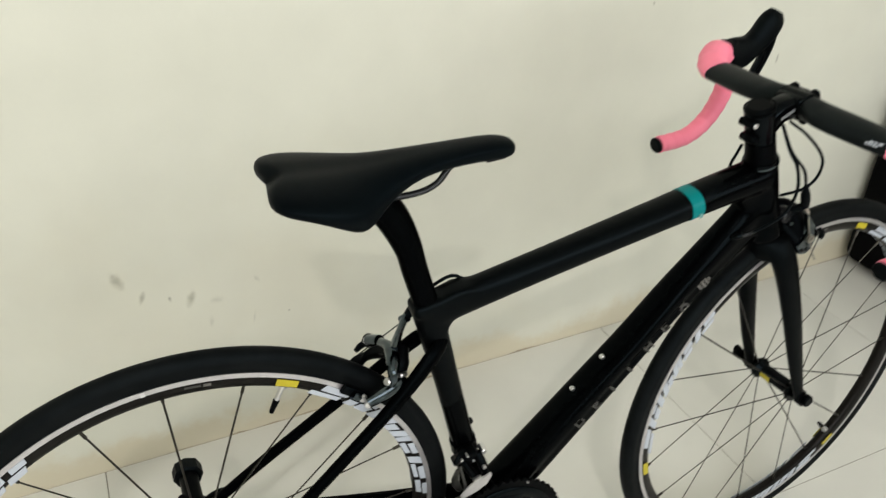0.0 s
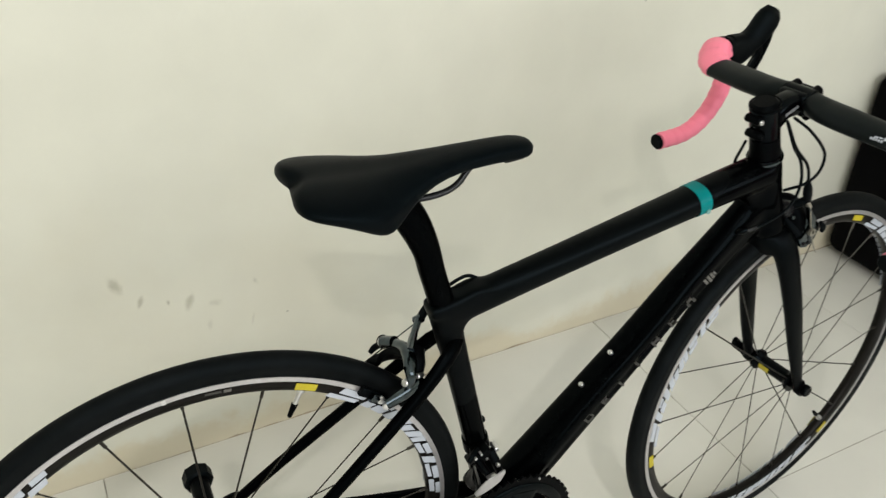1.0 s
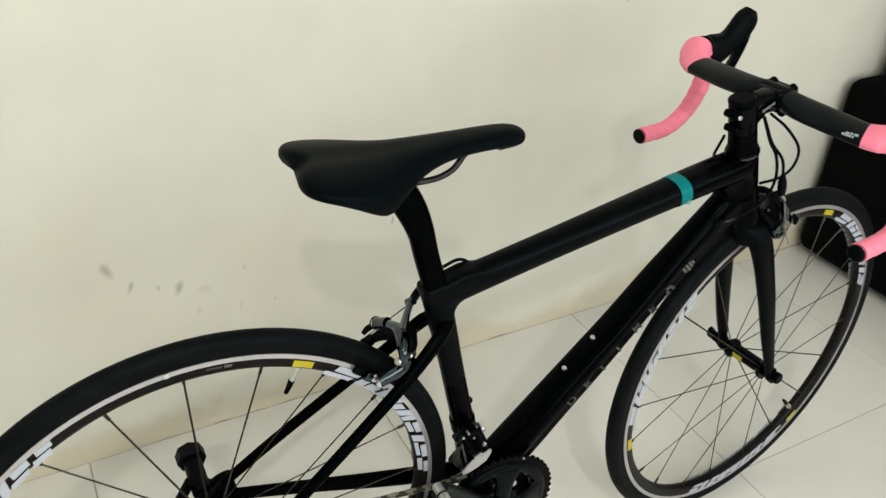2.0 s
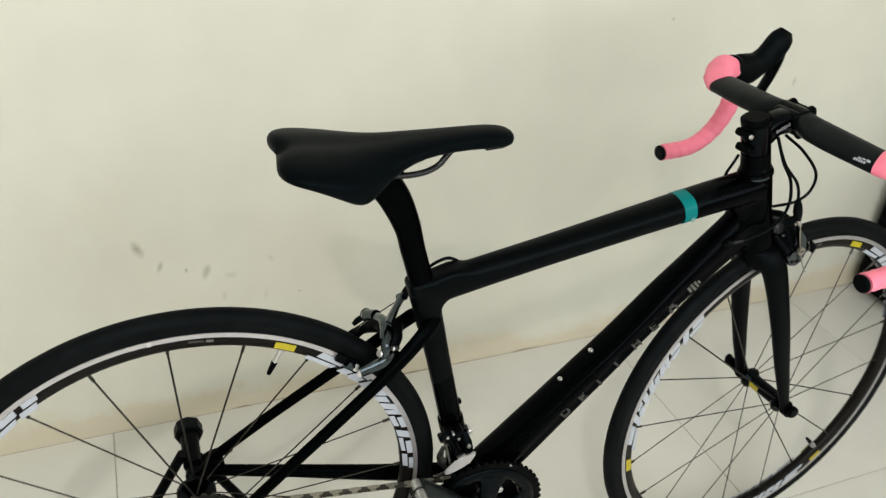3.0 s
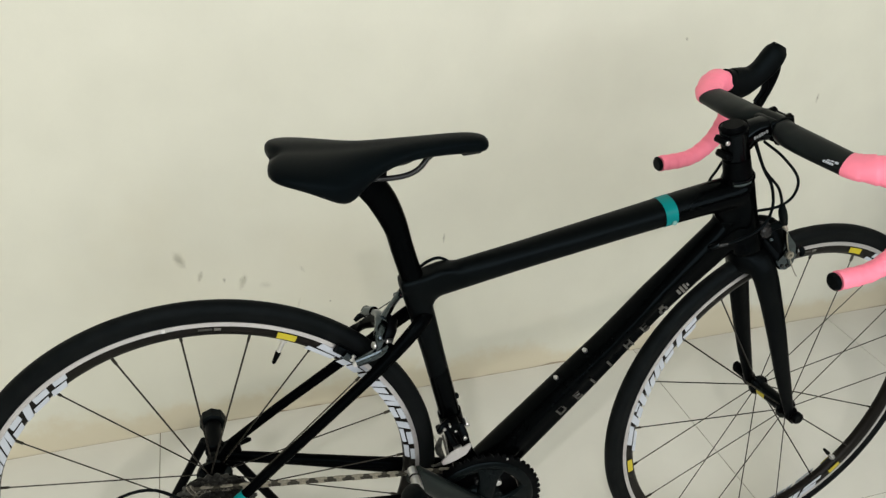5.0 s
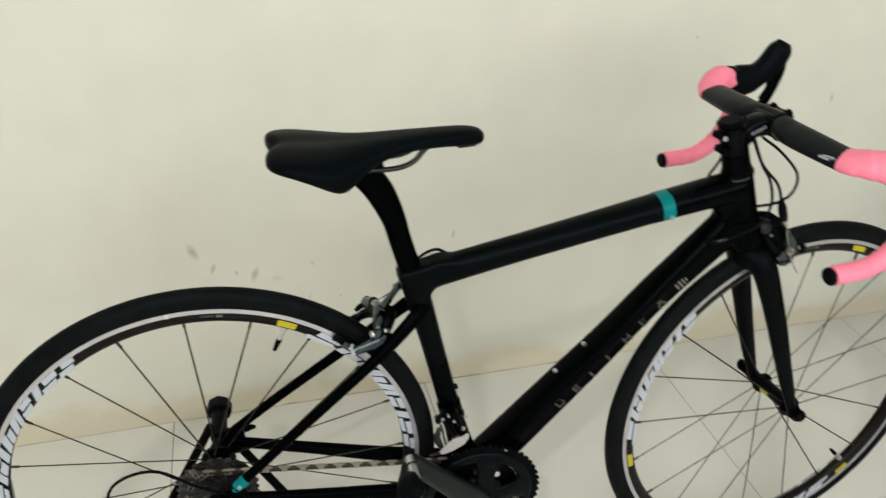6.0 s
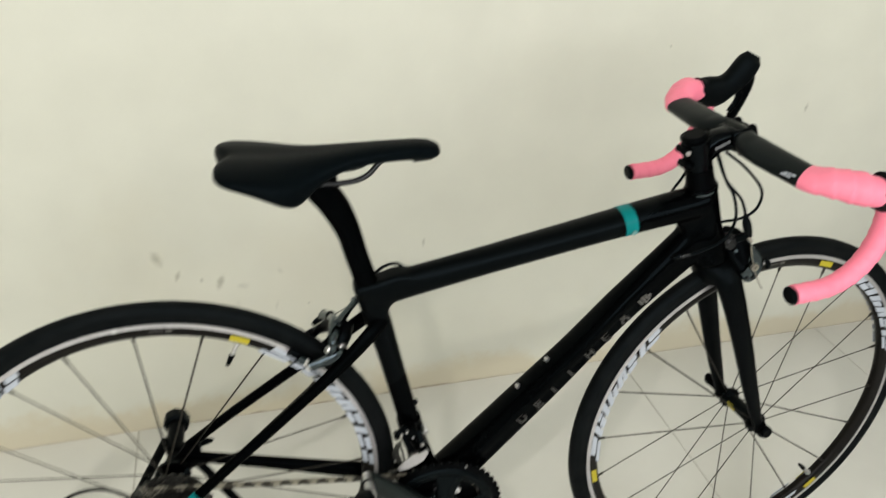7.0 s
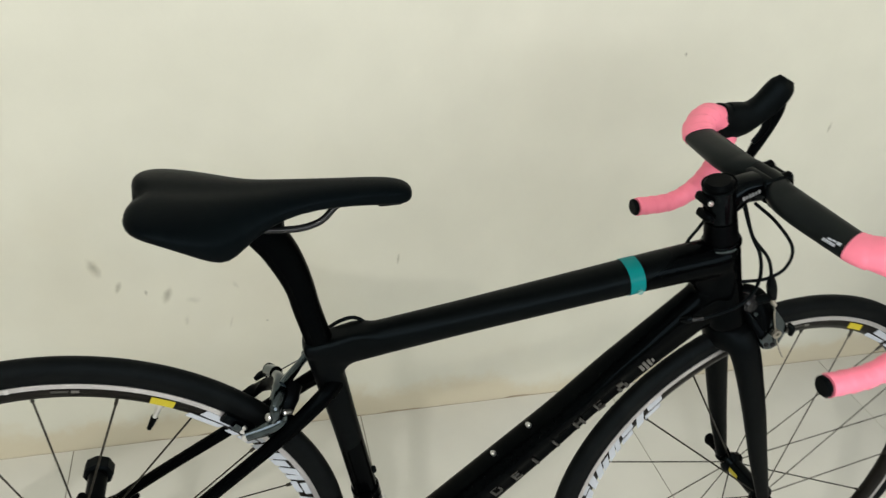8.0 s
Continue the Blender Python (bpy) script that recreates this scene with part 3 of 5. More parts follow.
def build_seat():
    post = part("seatpost", sweep([(0.3025, 0, 0.650), (0.2845, 0, 0.712), (0.2745, 0, 0.750), (0.257, 0, 0.790), (0.235, 0, 0.822)], [0.0160, 0.0155, 0.0158, 0.0190, 0.0205], [0.0135, 0.0135, 0.0135, 0.0145, 0.0155], n=26, seg=20, power=2.3), M_FRAME, bike, "curved black aero seatpost")
    head = block((0.036, 0.030, 0.014), Matrix.Translation((0.244, 0, 0.829)) @ pose(0, 0, 0, 0, -4, 0), 0.003)
    block((0.040, 0.048, 0.008), Matrix.Translation((0.240, 0, 0.836)), 0.002, head)
    part("saddle_clamp", head, M_MATTE, post)
    # saddle: stations x, half width, top height, side drop, skirt
    stations = [
        (0.115, 0.034, 0.868, 0.010, 0.005), (0.121, 0.052, 0.8705, 0.012, 0.008), (0.131, 0.064, 0.871, 0.013, 0.011), (0.148, 0.069, 0.8705, 0.015, 0.014),
        (0.168, 0.0705, 0.8695, 0.019, 0.019), (0.188, 0.0695, 0.8685, 0.024, 0.026), (0.204, 0.065, 0.868, 0.028, 0.031), (0.217, 0.057, 0.868, 0.027, 0.030),
        (0.232, 0.047, 0.868, 0.022, 0.020), (0.252, 0.0365, 0.869, 0.015, 0.014), (0.280, 0.027, 0.871, 0.010, 0.012), (0.315, 0.0215, 0.8725, 0.008, 0.013),
        (0.348, 0.0195, 0.8735, 0.007, 0.015), (0.369, 0.0185, 0.8735, 0.007, 0.016), (0.383, 0.0155, 0.8715, 0.007, 0.014), (0.390, 0.0105, 0.868, 0.006, 0.009), (0.3925, 0.005, 0.8635, 0.003, 0.004),
    ]
    bm = bmesh.new()
    rings, seg = [], 40
    for x, w, zt, d, sk in stations:
        ring = []
        for k in range(seg):
            f = 2 * math.pi * k / seg
            c, sn = math.cos(f), math.sin(f)
            y = w * math.copysign(abs(c) ** 0.85, c)
            if sn >= 0:
                z = zt - d * (1 - sn ** 1.1)
            else:
                z = zt - d - sk * (-sn) ** 0.45
                y *= 0.90 + 0.10 * (1 + sn)
            hollow = math.exp(-(y / 0.012) ** 2) * max(0.0, min(1.0, (0.30 - x) / 0.12)) if sn > 0 else 0
            z -= 0.0022 * hollow
            notch = 0.020 * math.exp(-(y / 0.022) ** 2) * max(0.0, 1 - (x - 0.115) / 0.05)
            ring.append(bm.verts.new((x + notch, y, z)))
        rings.append(ring)
    for r, q in zip(rings, rings[1:]):
        for k in range(seg):
            bm.faces.new((r[k], r[(k + 1) % seg], q[(k + 1) % seg], q[k]))
    bm.faces.new(rings[0])
    bm.faces.new(rings[-1][::-1])
    bm.transform(Matrix.Translation((0.2475, -0.012, 0.004)) @ pose(0, -0.004, 0, 0, 0, -1.5) @ Matrix.Translation((-0.25, 0, 0)))
    saddle = part("saddle", bm, M_SADDLE, bike, "black padded saddle with a notched tail")
    sub = saddle.modifiers.new("round", "SUBSURF")
    sub.levels = sub.render_levels = 1
    for s in (-1, 1):
        rail = sweep([(0.135, s * 0.024, 0.845), (0.165, s * 0.022, 0.838), (0.215, s * 0.021, 0.833), (0.272, s * 0.020, 0.830), (0.300, s * 0.017, 0.836), (0.318, s * 0.013, 0.852), (0.345, s * 0.009, 0.860)], 0.0036, n=34, seg=10)
        rail.transform(Matrix.Translation((-0.003, -0.010, 0.003)))
        part("saddle_rail", rail, M_BRAKE, saddle, "dark metal saddle rail")
    part("nose_cover", block((0.026, 0.022, 0.007), Matrix.Translation((0.3675, -0.016, 0.8555)) @ pose(0, 0, 0, 0, -4, 0), 0.003, segs=3), M_HOOD, saddle)


build_seat()


# ---------------------------------------------------------------- wheels
def ring_patch(a0, a1, r0, r1, y, skew0=0.0, skew1=0.0, bm=None, steps=4, thick=0.0006):
    """A thin piece on the side of a rim between two angles (degrees) and two radii; skews slant its ends."""
    bm = bm or bmesh.new()
    inner, outer = [], []
    for k in range(steps + 1):
        u = k / steps
        ai = radians(a0 + (a1 - a0) * u)
        ao = radians(a0 + skew0 + (a1 + skew1 - a0 - skew0) * u)
        inner.append((r0 * math.cos(ai), r0 * math.sin(ai)))
        outer.append((r1 * math.cos(ao), r1 * math.sin(ao)))
    sgn = -1 if y < 0 else 1
    lo = [(y, inner, outer), (y + sgn * thick, inner, outer)]
    layers = []
    for yy, i, o in lo:
        layers.append(([bm.verts.new((x, yy, z)) for x, z in i], [bm.verts.new((x, yy, z)) for x, z in o]))
    (i0, o0), (i1, o1) = layers
    for k in range(steps):
        bm.faces.new((i1[k], i1[k + 1], o1[k + 1], o1[k]))
        bm.faces.new((i0[k], i0[k + 1], i1[k + 1], i1[k]))
        bm.faces.new((o0[k], o0[k + 1], o1[k + 1], o1[k]))
    bm.faces.new((i0[0], i1[0], o1[0], o0[0]))
    bm.faces.new((i0[-1], i1[-1], o1[-1], o0[-1]))
    return bm


# plain slanted blocks of the white rim marking: (start, end at the inner edge, lean, low, high) in degrees and shares of the height
BLOCKS = ((0.0, 8.6, 2.4, 0.0, 0.34), (2.2, 9.6, 1.8, 0.46, 1.0), (10.4, 13.2, 2.6, 0.0, 1.0), (13.9, 17.6, 2.6, 0.0, 0.60), (15.9, 19.2, 1.0, 0.72, 1.0),
          (18.6, 21.4, 2.6, 0.0, 1.0), (22.2, 25.0, 3.4, 0.0, 1.0), (25.6, 28.2, 3.4, 0.0, 0.78), (28.9, 31.5, 3.4, 0.0, 1.0), (32.3, 34.2, 2.6, 0.0, 1.0),
          (35.2, 39.6, 2.2, 0.0, 0.42), (36.4, 40.6, 1.4, 0.54, 1.0), (41.4, 44.0, 2.4, 0.0, 1.0), (44.8, 50.2, 2.0, 0.0, 0.36), (46.6, 51.4, 1.0, 0.50, 1.0), (51.6, 56.4, 1.8, 0.0, 0.46), (53.4, 57.4, 1.0, 0.58, 1.0))


def rim_stroke(bm, outline, y, thick=0.0006):
    """A thin flat piece on the side of a rim, from (angle, radius) corners."""
    step = thick if y > 0 else -thick
    low = [bm.verts.new((r * math.cos(f), y, r * math.sin(f))) for f, r in outline]
    top = [bm.verts.new((r * math.cos(f), y + step, r * math.sin(f))) for f, r in outline]
    bm.faces.new(top)
    n = len(outline)
    for k in range(n):
        bm.faces.new((low[k], low[(k + 1) % n], top[(k + 1) % n], top[k]))


def build_wheel(name, label, m, first_label, first_spoke, rear, valve_at):
    yb = 0.0098
    rim = lathe([(0.3072, -yb), (0.3072, yb), (0.300, yb + 0.0002), (0.293, yb), (0.286, yb - 0.0028), (0.2835, 0.003), (0.2835, -0.003), (0.286, -yb + 0.0028), (0.293, -yb), (0.300, -yb - 0.0002)], 144)
    wheel = part(name, rim, M_RIM, bike, label, m)
    wheel.matrix_parent_inverse = INV[bike.name].inverted()

    def sub(nm, bm, mat, lab="", smooth=True):
        return part(nm, bm, mat, wheel, lab, smooth=smooth, inverse=False)

    tyre = [(0.3045, -0.0095)]
    for k in range(13):
        f = math.pi * (-0.16 + 1.32 * k / 12)
        tyre.append((0.3215 + 0.0125 * math.sin(f), -0.0122 * math.cos(f)))
    tyre.append((0.3045, 0.0095))
    sub("tyre", lathe(tyre, 160), M_RUBBER, "slick black road tyre")
    for s in (-1, 1):
        sub("brake_track", lathe([(0.3070, s * 0.0096), (0.3070, s * 0.0107), (0.3008, s * 0.0107), (0.3008, s * 0.0096)], 144), M_TRACK, "silver machined brake track")
        for j in range(3):
            a = first_label + 120 * j
            sub("yellow_decal", ring_patch(a - 2.6, a + 2.6, 0.2895, 0.2985, s * 0.0104), M_YELLOW, "yellow rim decal", False)
            # white marking: a row of slanted plain shapes
            bm = bmesh.new()
            for f0, f1, lean, v0, v1 in BLOCKS if rear else BLOCKS[:-2]:
                corners = ((f0 + lean * v0, v0), (f1 + lean * v0, v0), (f1 + lean * v1, v1), (f0 + lean * v1, v1))
                rim_stroke(bm, [(radians(a - 5.8 - f), 0.2846 + 0.0160 * v) for f, v in corners], s * 0.0102)
            sub("white_marking", bm, M_WHITE, "white block marking on the rim", False)
        sub("small_marking", ring_patch(first_label + 16.9, first_label + 18.5, 0.2945, 0.2982, s * 0.0103), M_EMBLEM, "", False)
        sub("small_marking", ring_patch(first_label + 19.0, first_label + 22.4, 0.2950, 0.2980, s * 0.0103), M_LETTER, "", False)
        sub("rim_joint", ring_patch(first_label + 30.0, first_label + 30.9, 0.3005, 0.3068, s * 0.0108), M_SILVER, "bright rim joint", False)
    # valve
    va = radians(valve_at)
    vd = Vector((math.cos(va), 0, math.sin(va)))
    bm = rod(vd * 0.286, vd * 0.256, 0.0031, 12)
    rod(vd * 0.284, vd * 0.2805, 0.0052, 12, bm)
    valve = sub("valve", bm, M_SILVER, "silver valve stem")
    part("valve_cap", rod(vd * 0.262, vd * 0.242, 0.0042, 12, r2=0.0028, edge=0.0008), M_MATTE, valve, inverse=False)
    # hub
    half = 0.062 if rear else 0.046
    prof = [(0.006, -half), (0.0105, -half), (0.0105, -half + 0.008)]
    fl = (-0.018, 0.036) if rear else (-0.034, 0.034)
    fr = 0.0225 if rear else 0.0185
    far = 0.0265 if rear else 0.0185
    prof += [(fr, fl[0] - 0.004), (fr, fl[0] + 0.002), (0.0125, fl[0] + 0.009), (0.0125, fl[1] - 0.009), (far, fl[1] - 0.002), (far, fl[1] + 0.004), (far - 0.005, fl[1] + 0.010), (0.0105, half - 0.008), (0.0105, half), (0.006, half)]
    hub = sub("hub", lathe(prof, 40), M_GLOSS, "black hub shell")
    decal = bmesh.new()
    a0, a1, y0, y1 = (60, 120, 0.004, 0.013) if rear else (165, 235, 0.004, 0.024)
    arc = [radians(a0 + (a1 - a0) * k / 8) for k in range(9)]
    low = [decal.verts.new((0.0130 * math.cos(f), y0, 0.0130 * math.sin(f))) for f in arc]
    high = [decal.verts.new((0.0130 * math.cos(f), y1, 0.0130 * math.sin(f))) for f in arc]
    for k in range(8):
        decal.faces.new((low[k], low[k + 1], high[k + 1], high[k]))
    part("hub_decal", decal, M_YELLOW, hub, "yellow hub decal", inverse=False)
    # bladed spokes: one mesh along +x from the hub flange to the rim, turned into place
    cache = {}
    for k in range(20):
        s = (-1 if k % 2 else 1) * (-1 if rear else 1)
        ang = radians(first_spoke + 18 * k)
        yf = fl[0] if s < 0 else fl[1]
        cross = 0.0
        if rear:
            cross = radians(-58 if (k // 2) % 2 else 58) if s < 0 else 0.0
        key = (s, round(cross, 3))
        if key not in cache:
            p0 = Vector((fr * 0.9 * math.cos(cross), yf, fr * 0.9 * math.sin(cross)))
            p1 = Vector((0.286, s * 0.002, 0))
            bm = sweep([p0, p1], [0.0013, 0.0013, 0.0013], [0.0007, 0.0007, 0.0007], n=3, seg=6, side=(0, 1, 0))
            d = (p1 - p0).normalized()
            rod(p1 - d * 0.013, p1, 0.0021, 6, bm)
            me = bpy.data.meshes.new("spoke")
            bm.to_mesh(me)
            bm.free()
            me.materials.append(M_SPOKE)
            cache[key] = me
        place("spoke", cache[key], wheel, m=Matrix.Rotation(-ang, 4, "Y"), inverse=False)
    return wheel


rear_wheel = build_wheel("rear_wheel", "black alloy rear wheel with white markings", Matrix.Translation(REAR), 65.4, 74.6, True, 65.1)
front_wheel = build_wheel("front_wheel", "black alloy front wheel with white markings", STEER @ Matrix.Translation(FRONT), 72.0, 15.6, False, 314.3)


# ---------------------------------------------------------------- fork, stem and bars
def steered(bm):
    bm.transform(STEER)
    return bm


ROLL = Matrix.Translation((0.817, 0, 0.848)) @ Matrix.Rotation(radians(1.6), 4, "X") @ Matrix.Translation((-0.817, 0, -0.848))


def bar_steered(bm):
    bm.transform(STEER @ ROLL)
    return bm


def build_front():
    bm = bmesh.new()
    sweep([on_head(0.650), on_head(0.634), on_head(0.618)], [0.027, 0.0275, 0.024], [0.028, 0.034, 0.034], n=8, seg=24, bm=bm)
    for s in (-1, 1):
        sweep([(0.826, s * 0.020, 0.640), (0.840, s * 0.033, 0.612), (0.872, s * 0.0425, 0.525), (0.906, s * 0.048, 0.428), (0.943, s * 0.052, 0.330)], [0.022, 0.0188, 0.0165, 0.0138, 0.009], [0.014, 0.011, 0.010, 0.008, 0.006], n=30, seg=18, bm=bm, power=2.2)
    fork = part("fork", steered(bm), M_FORK, bike, "black carbon fork with two slim blades")
    rm = fork.modifiers.new("blend", "REMESH")
    rm.mode, rm.voxel_size, rm.use_smooth_shade = "VOXEL", 0.0026, True
    sm = fork.modifiers.new("soften", "SMOOTH")
    sm.factor, sm.iterations = 0.5, 9
    for s in (-1, 1):
        part("fork_end", steered(plate([(0.932, 0.345), (0.950, 0.345), (0.962, 0.325), (0.962, 0.311), (0.950, 0.310), (0.934, 0.325)], 0.009, Matrix.Translation((0, s * 0.053, 0)), bevel=0.0015)), M_MATTE, fork)
        part("axle_nut", steered(rod((0.950, s * 0.057, 0.3284), (0.950, s * 0.068, 0.3284), 0.0105, 16, edge=0.002)), M_MATTE, fork)
    lever = sweep([(0.950, 0.066, 0.328), (0.943, 0.074, 0.334), (0.933, 0.076, 0.344), (0.926, 0.074, 0.355)], [0.009, 0.0085, 0.0095, 0.006], [0.005, 0.005, 0.0045, 0.003], n=14, seg=12)
    part("quick_release_lever", steered(lever), M_MATTE, fork)

    # headset, spacers and stem
    bm = lathe([(0.012, 0), (0.0225, 0), (0.0235, 0.004), (0.0225, 0.010), (0.012, 0.010)], 40)
    up = HEAD_DIR.to_track_quat("Y", "X").to_matrix().to_4x4()
    bm.transform(Matrix.Translation(on_head(0.765)) @ up)
    cover = part("headset_cover", bm, M_GLOSS, bike)
    # thin polished ring, added as the bright rim highlight of the headset cover
    bm = lathe([(0.0228, 0.0030), (0.0241, 0.0034), (0.0241, 0.0062), (0.0228, 0.0066)], 48)
    bm.transform(Matrix.Translation(on_head(0.765)) @ up)
    part("seal_ring", bm, M_POLISH, cover, "polished ring for the headset cover's rim highlight")
    bm = lathe([(0.013, 0.0002), (0.0215, 0.0002), (0.0200, 0.008), (0.0195, 0.028), (0.013, 0.028)], 36)
    bm.transform(Matrix.Translation(on_head(0.775)) @ up)
    part("spacer", bm, M_MATTE, bike)
    body = rod(on_head(0.802), on_head(0.845), 0.0195, 32, edge=0.002)
    sweep([on_head(0.826) + Vector((0.010, 0, 0)), (0.790, 0, 0.838), (0.813, 0, 0.8415)], [0.017, 0.0155, 0.0160], [0.0165, 0.0160, 0.0190], n=12, seg=20, bm=body, power=3)
    block((0.014, 0.042, 0.033), Matrix.Translation((0.8140, 0, 0.8415)) @ pose(0, 0, 0, 0, -18, 0), 0.005, body, segs=3)
    rod((0.8250, -0.0235, 0.8435), (0.8250, 0.0235, 0.8435), 0.0180, 32, body, edge=0.003)
    stem = part("stem", steered(body), M_GLOSS, bike, "black alloy stem")
    part("top_cap", steered(rod(on_head(0.8450), on_head(0.8530), 0.0200, 32, edge=0.0055)), M_MATTE, stem)
    face = Matrix.Translation((0.8385, 0, 0.8440)) @ pose(0, 0, 0, 0, -18, 0)
    part("faceplate", steered(block((0.016, 0.046, 0.032), face, 0.006, segs=3)), M_MATTE, stem)
    for s in (-1, 1):
        for dz in (-0.0135, 0.0135):
            part("faceplate_bolt", steered(rod(face @ Vector((-0.023, s * 0.0160, dz)), face @ Vector((0.0065, s * 0.0160, dz)), 0.0068, 16, edge=0.002)), M_MATTE, stem)
    for k in range(6):
        c = Vector((0.7815 + 0.0038 * k, -0.0172, 0.8345 + 0.0015 * k))
        part("stem_marking", steered(block((0.0027, 0.0006, 0.0048 - 0.0012 * (k % 3 == 1)), Matrix.Translation(c) @ pose(0, 0, 0, 0, -22, 0))), M_PALE, stem, "pale block marking", smooth=False)
    back = Vector((-0.953, 0, -0.303))
    for z, mat in ((0.814, M_MATTE), (0.836, M_SILVER)):
        c = on_head(z) + back * 0.0195
        part("clamp_lug", steered(block((0.014, 0.025, 0.011), Matrix.Translation(c) @ pose(0, 0, 0, 0, 17, 0), 0.004, segs=3)), M_MATTE, stem)
        part("clamp_bolt", steered(rod(c + Vector((-0.001, -0.0115, 0)), c + Vector((-0.001, -0.0150, 0)), 0.0036, 12, edge=0.001)), mat, stem)

    # handlebar: flat carbon tops, taped from the bends on
    bar = sweep([(0.8275, 0.147, 0.8395), (0.8165, 0.07, 0.8440), (0.8175, 0.036, 0.8450), (0.8240, 0.020, 0.8440), (0.8250, 0, 0.8435), (0.8240, -0.020, 0.8440), (0.8175, -0.036, 0.8450), (0.8165, -0.07, 0.8440), (0.8275, -0.147, 0.8395)], [0.0200, 0.0204, 0.0208, 0.0212, 0.0205, 0.0155, 0.0155, 0.0155, 0.0205, 0.0212, 0.0208, 0.0204, 0.0200], [0.0105, 0.011, 0.0115, 0.0115, 0.0115, 0.015, 0.0155, 0.015, 0.0115, 0.0115, 0.0115, 0.011, 0.0105], n=70, seg=24, side=(-0.32, 0, 1), power=2.4)
    handlebar = part("handlebar", bar_steered(bar), M_CARBON, bike, "flat-topped dark carbon drop handlebar")
    for k in range(3):
        c = Vector((0.8116 + 0.0009 * k, -0.1250 - 0.0056 * k, 0.8448))
        part("bar_marking", bar_steered(block((0.014 - 0.002 * (k % 2), 0.0044, 0.0012), Matrix.Translation(c) @ pose(0, 0, 0, 0, -18, 24))), M_WHITE, handlebar, smooth=False)
    for k in range(5):
        c = Vector((0.8020 + 0.0005 * k, -0.1235 - 0.0032 * k, 0.8413))
        part("bar_marking", bar_steered(block((0.0032, 0.0021, 0.0012), Matrix.Translation(c) @ pose(0, 0, 0, 0, -30, 24))), M_WHITE, handlebar, smooth=False)
    for s in (-1, 1):
        path = [(0.8268, 0.1405, 0.840), (0.8305, 0.151, 0.8405), (0.841, 0.166, 0.8430), (0.858, 0.180, 0.8455), (0.878, 0.191, 0.8425), (0.903, 0.197, 0.832), (0.916, 0.198, 0.806), (0.911, 0.199, 0.766), (0.890, 0.200, 0.731), (0.853, 0.200, 0.709), (0.795, 0.200, 0.7055)]
        sag = [0, 0, 0.001, 0.0045, 0.005, 0.003, 0, 0, 0, 0, 0] if s < 0 else [0] * 11
        bm = sweep([(x, s * y, z - d) for (x, y, z), d in zip(path, sag)], [0.0214, 0.0216, 0.0220, 0.0180, 0.0156, 0.0146, 0.0142, 0.0136, 0.0132, 0.0131, 0.0131], [0.0126, 0.0165, 0.0208, 0.0180, 0.0156, 0.0146, 0.0142, 0.0136, 0.0132, 0.0131, 0.0131], n=150, seg=24, side=(-0.3, 0.2 * s, 1), ridge=0.085, turns=17)
        tape = part("bar_tape", bar_steered(bm), M_PINK, handlebar, "bright pink wrapped bar tape")
        part("bar_end_plug", bar_steered(rod((0.795, s * 0.200, 0.7058), (0.788, s * 0.200, 0.7048), 0.0124, 24, edge=0.0025)), M_HOOD, tape, "black bar end plug")
        hood = sweep([(0.887, s * 0.194, 0.8425), (0.905, s * 0.196, 0.8345), (0.934, s * 0.196, 0.8365), (0.957, s * 0.196, 0.8475), (0.972, s * 0.195, 0.8625), (0.982, s * 0.194, 0.8780), (0.990, s * 0.194, 0.8940)], [0.0205, 0.0240, 0.0266, 0.0270, 0.0262, 0.0246, 0.0218, 0.0205, 0.0205, 0.0212, 0.0220, 0.0220, 0.0204, 0.0130], [0.0188, 0.0188, 0.0182, 0.0175, 0.0168, 0.0165, 0.016, 0.0158, 0.016, 0.0165, 0.017, 0.0165, 0.0145, 0.008], n=60, seg=22, power=2.3)
        hd = part("shifter_hood", bar_steered(hood), M_HOOD, handlebar, "black rubber brake hood")
        lev = sweep([(0.984, s * 0.194, 0.872), (0.991, s * 0.195, 0.850), (0.987, s * 0.198, 0.820), (0.979, s * 0.202, 0.790), (0.974, s * 0.206, 0.764)], [0.012, 0.0112, 0.0100, 0.009, 0.007], [0.0085, 0.008, 0.008, 0.008, 0.006], n=22, seg=12)
        part("brake_lever", bar_steered(lev), M_MATTE, hd)
        lev = sweep([(0.970, s * 0.192, 0.846), (0.974, s * 0.190, 0.822), (0.960, s * 0.190, 0.800)], [0.007, 0.008, 0.005], [0.003, 0.003, 0.003], n=12, seg=10)
        part("shift_paddle", bar_steered(lev), M_MATTE, hd)


build_front()


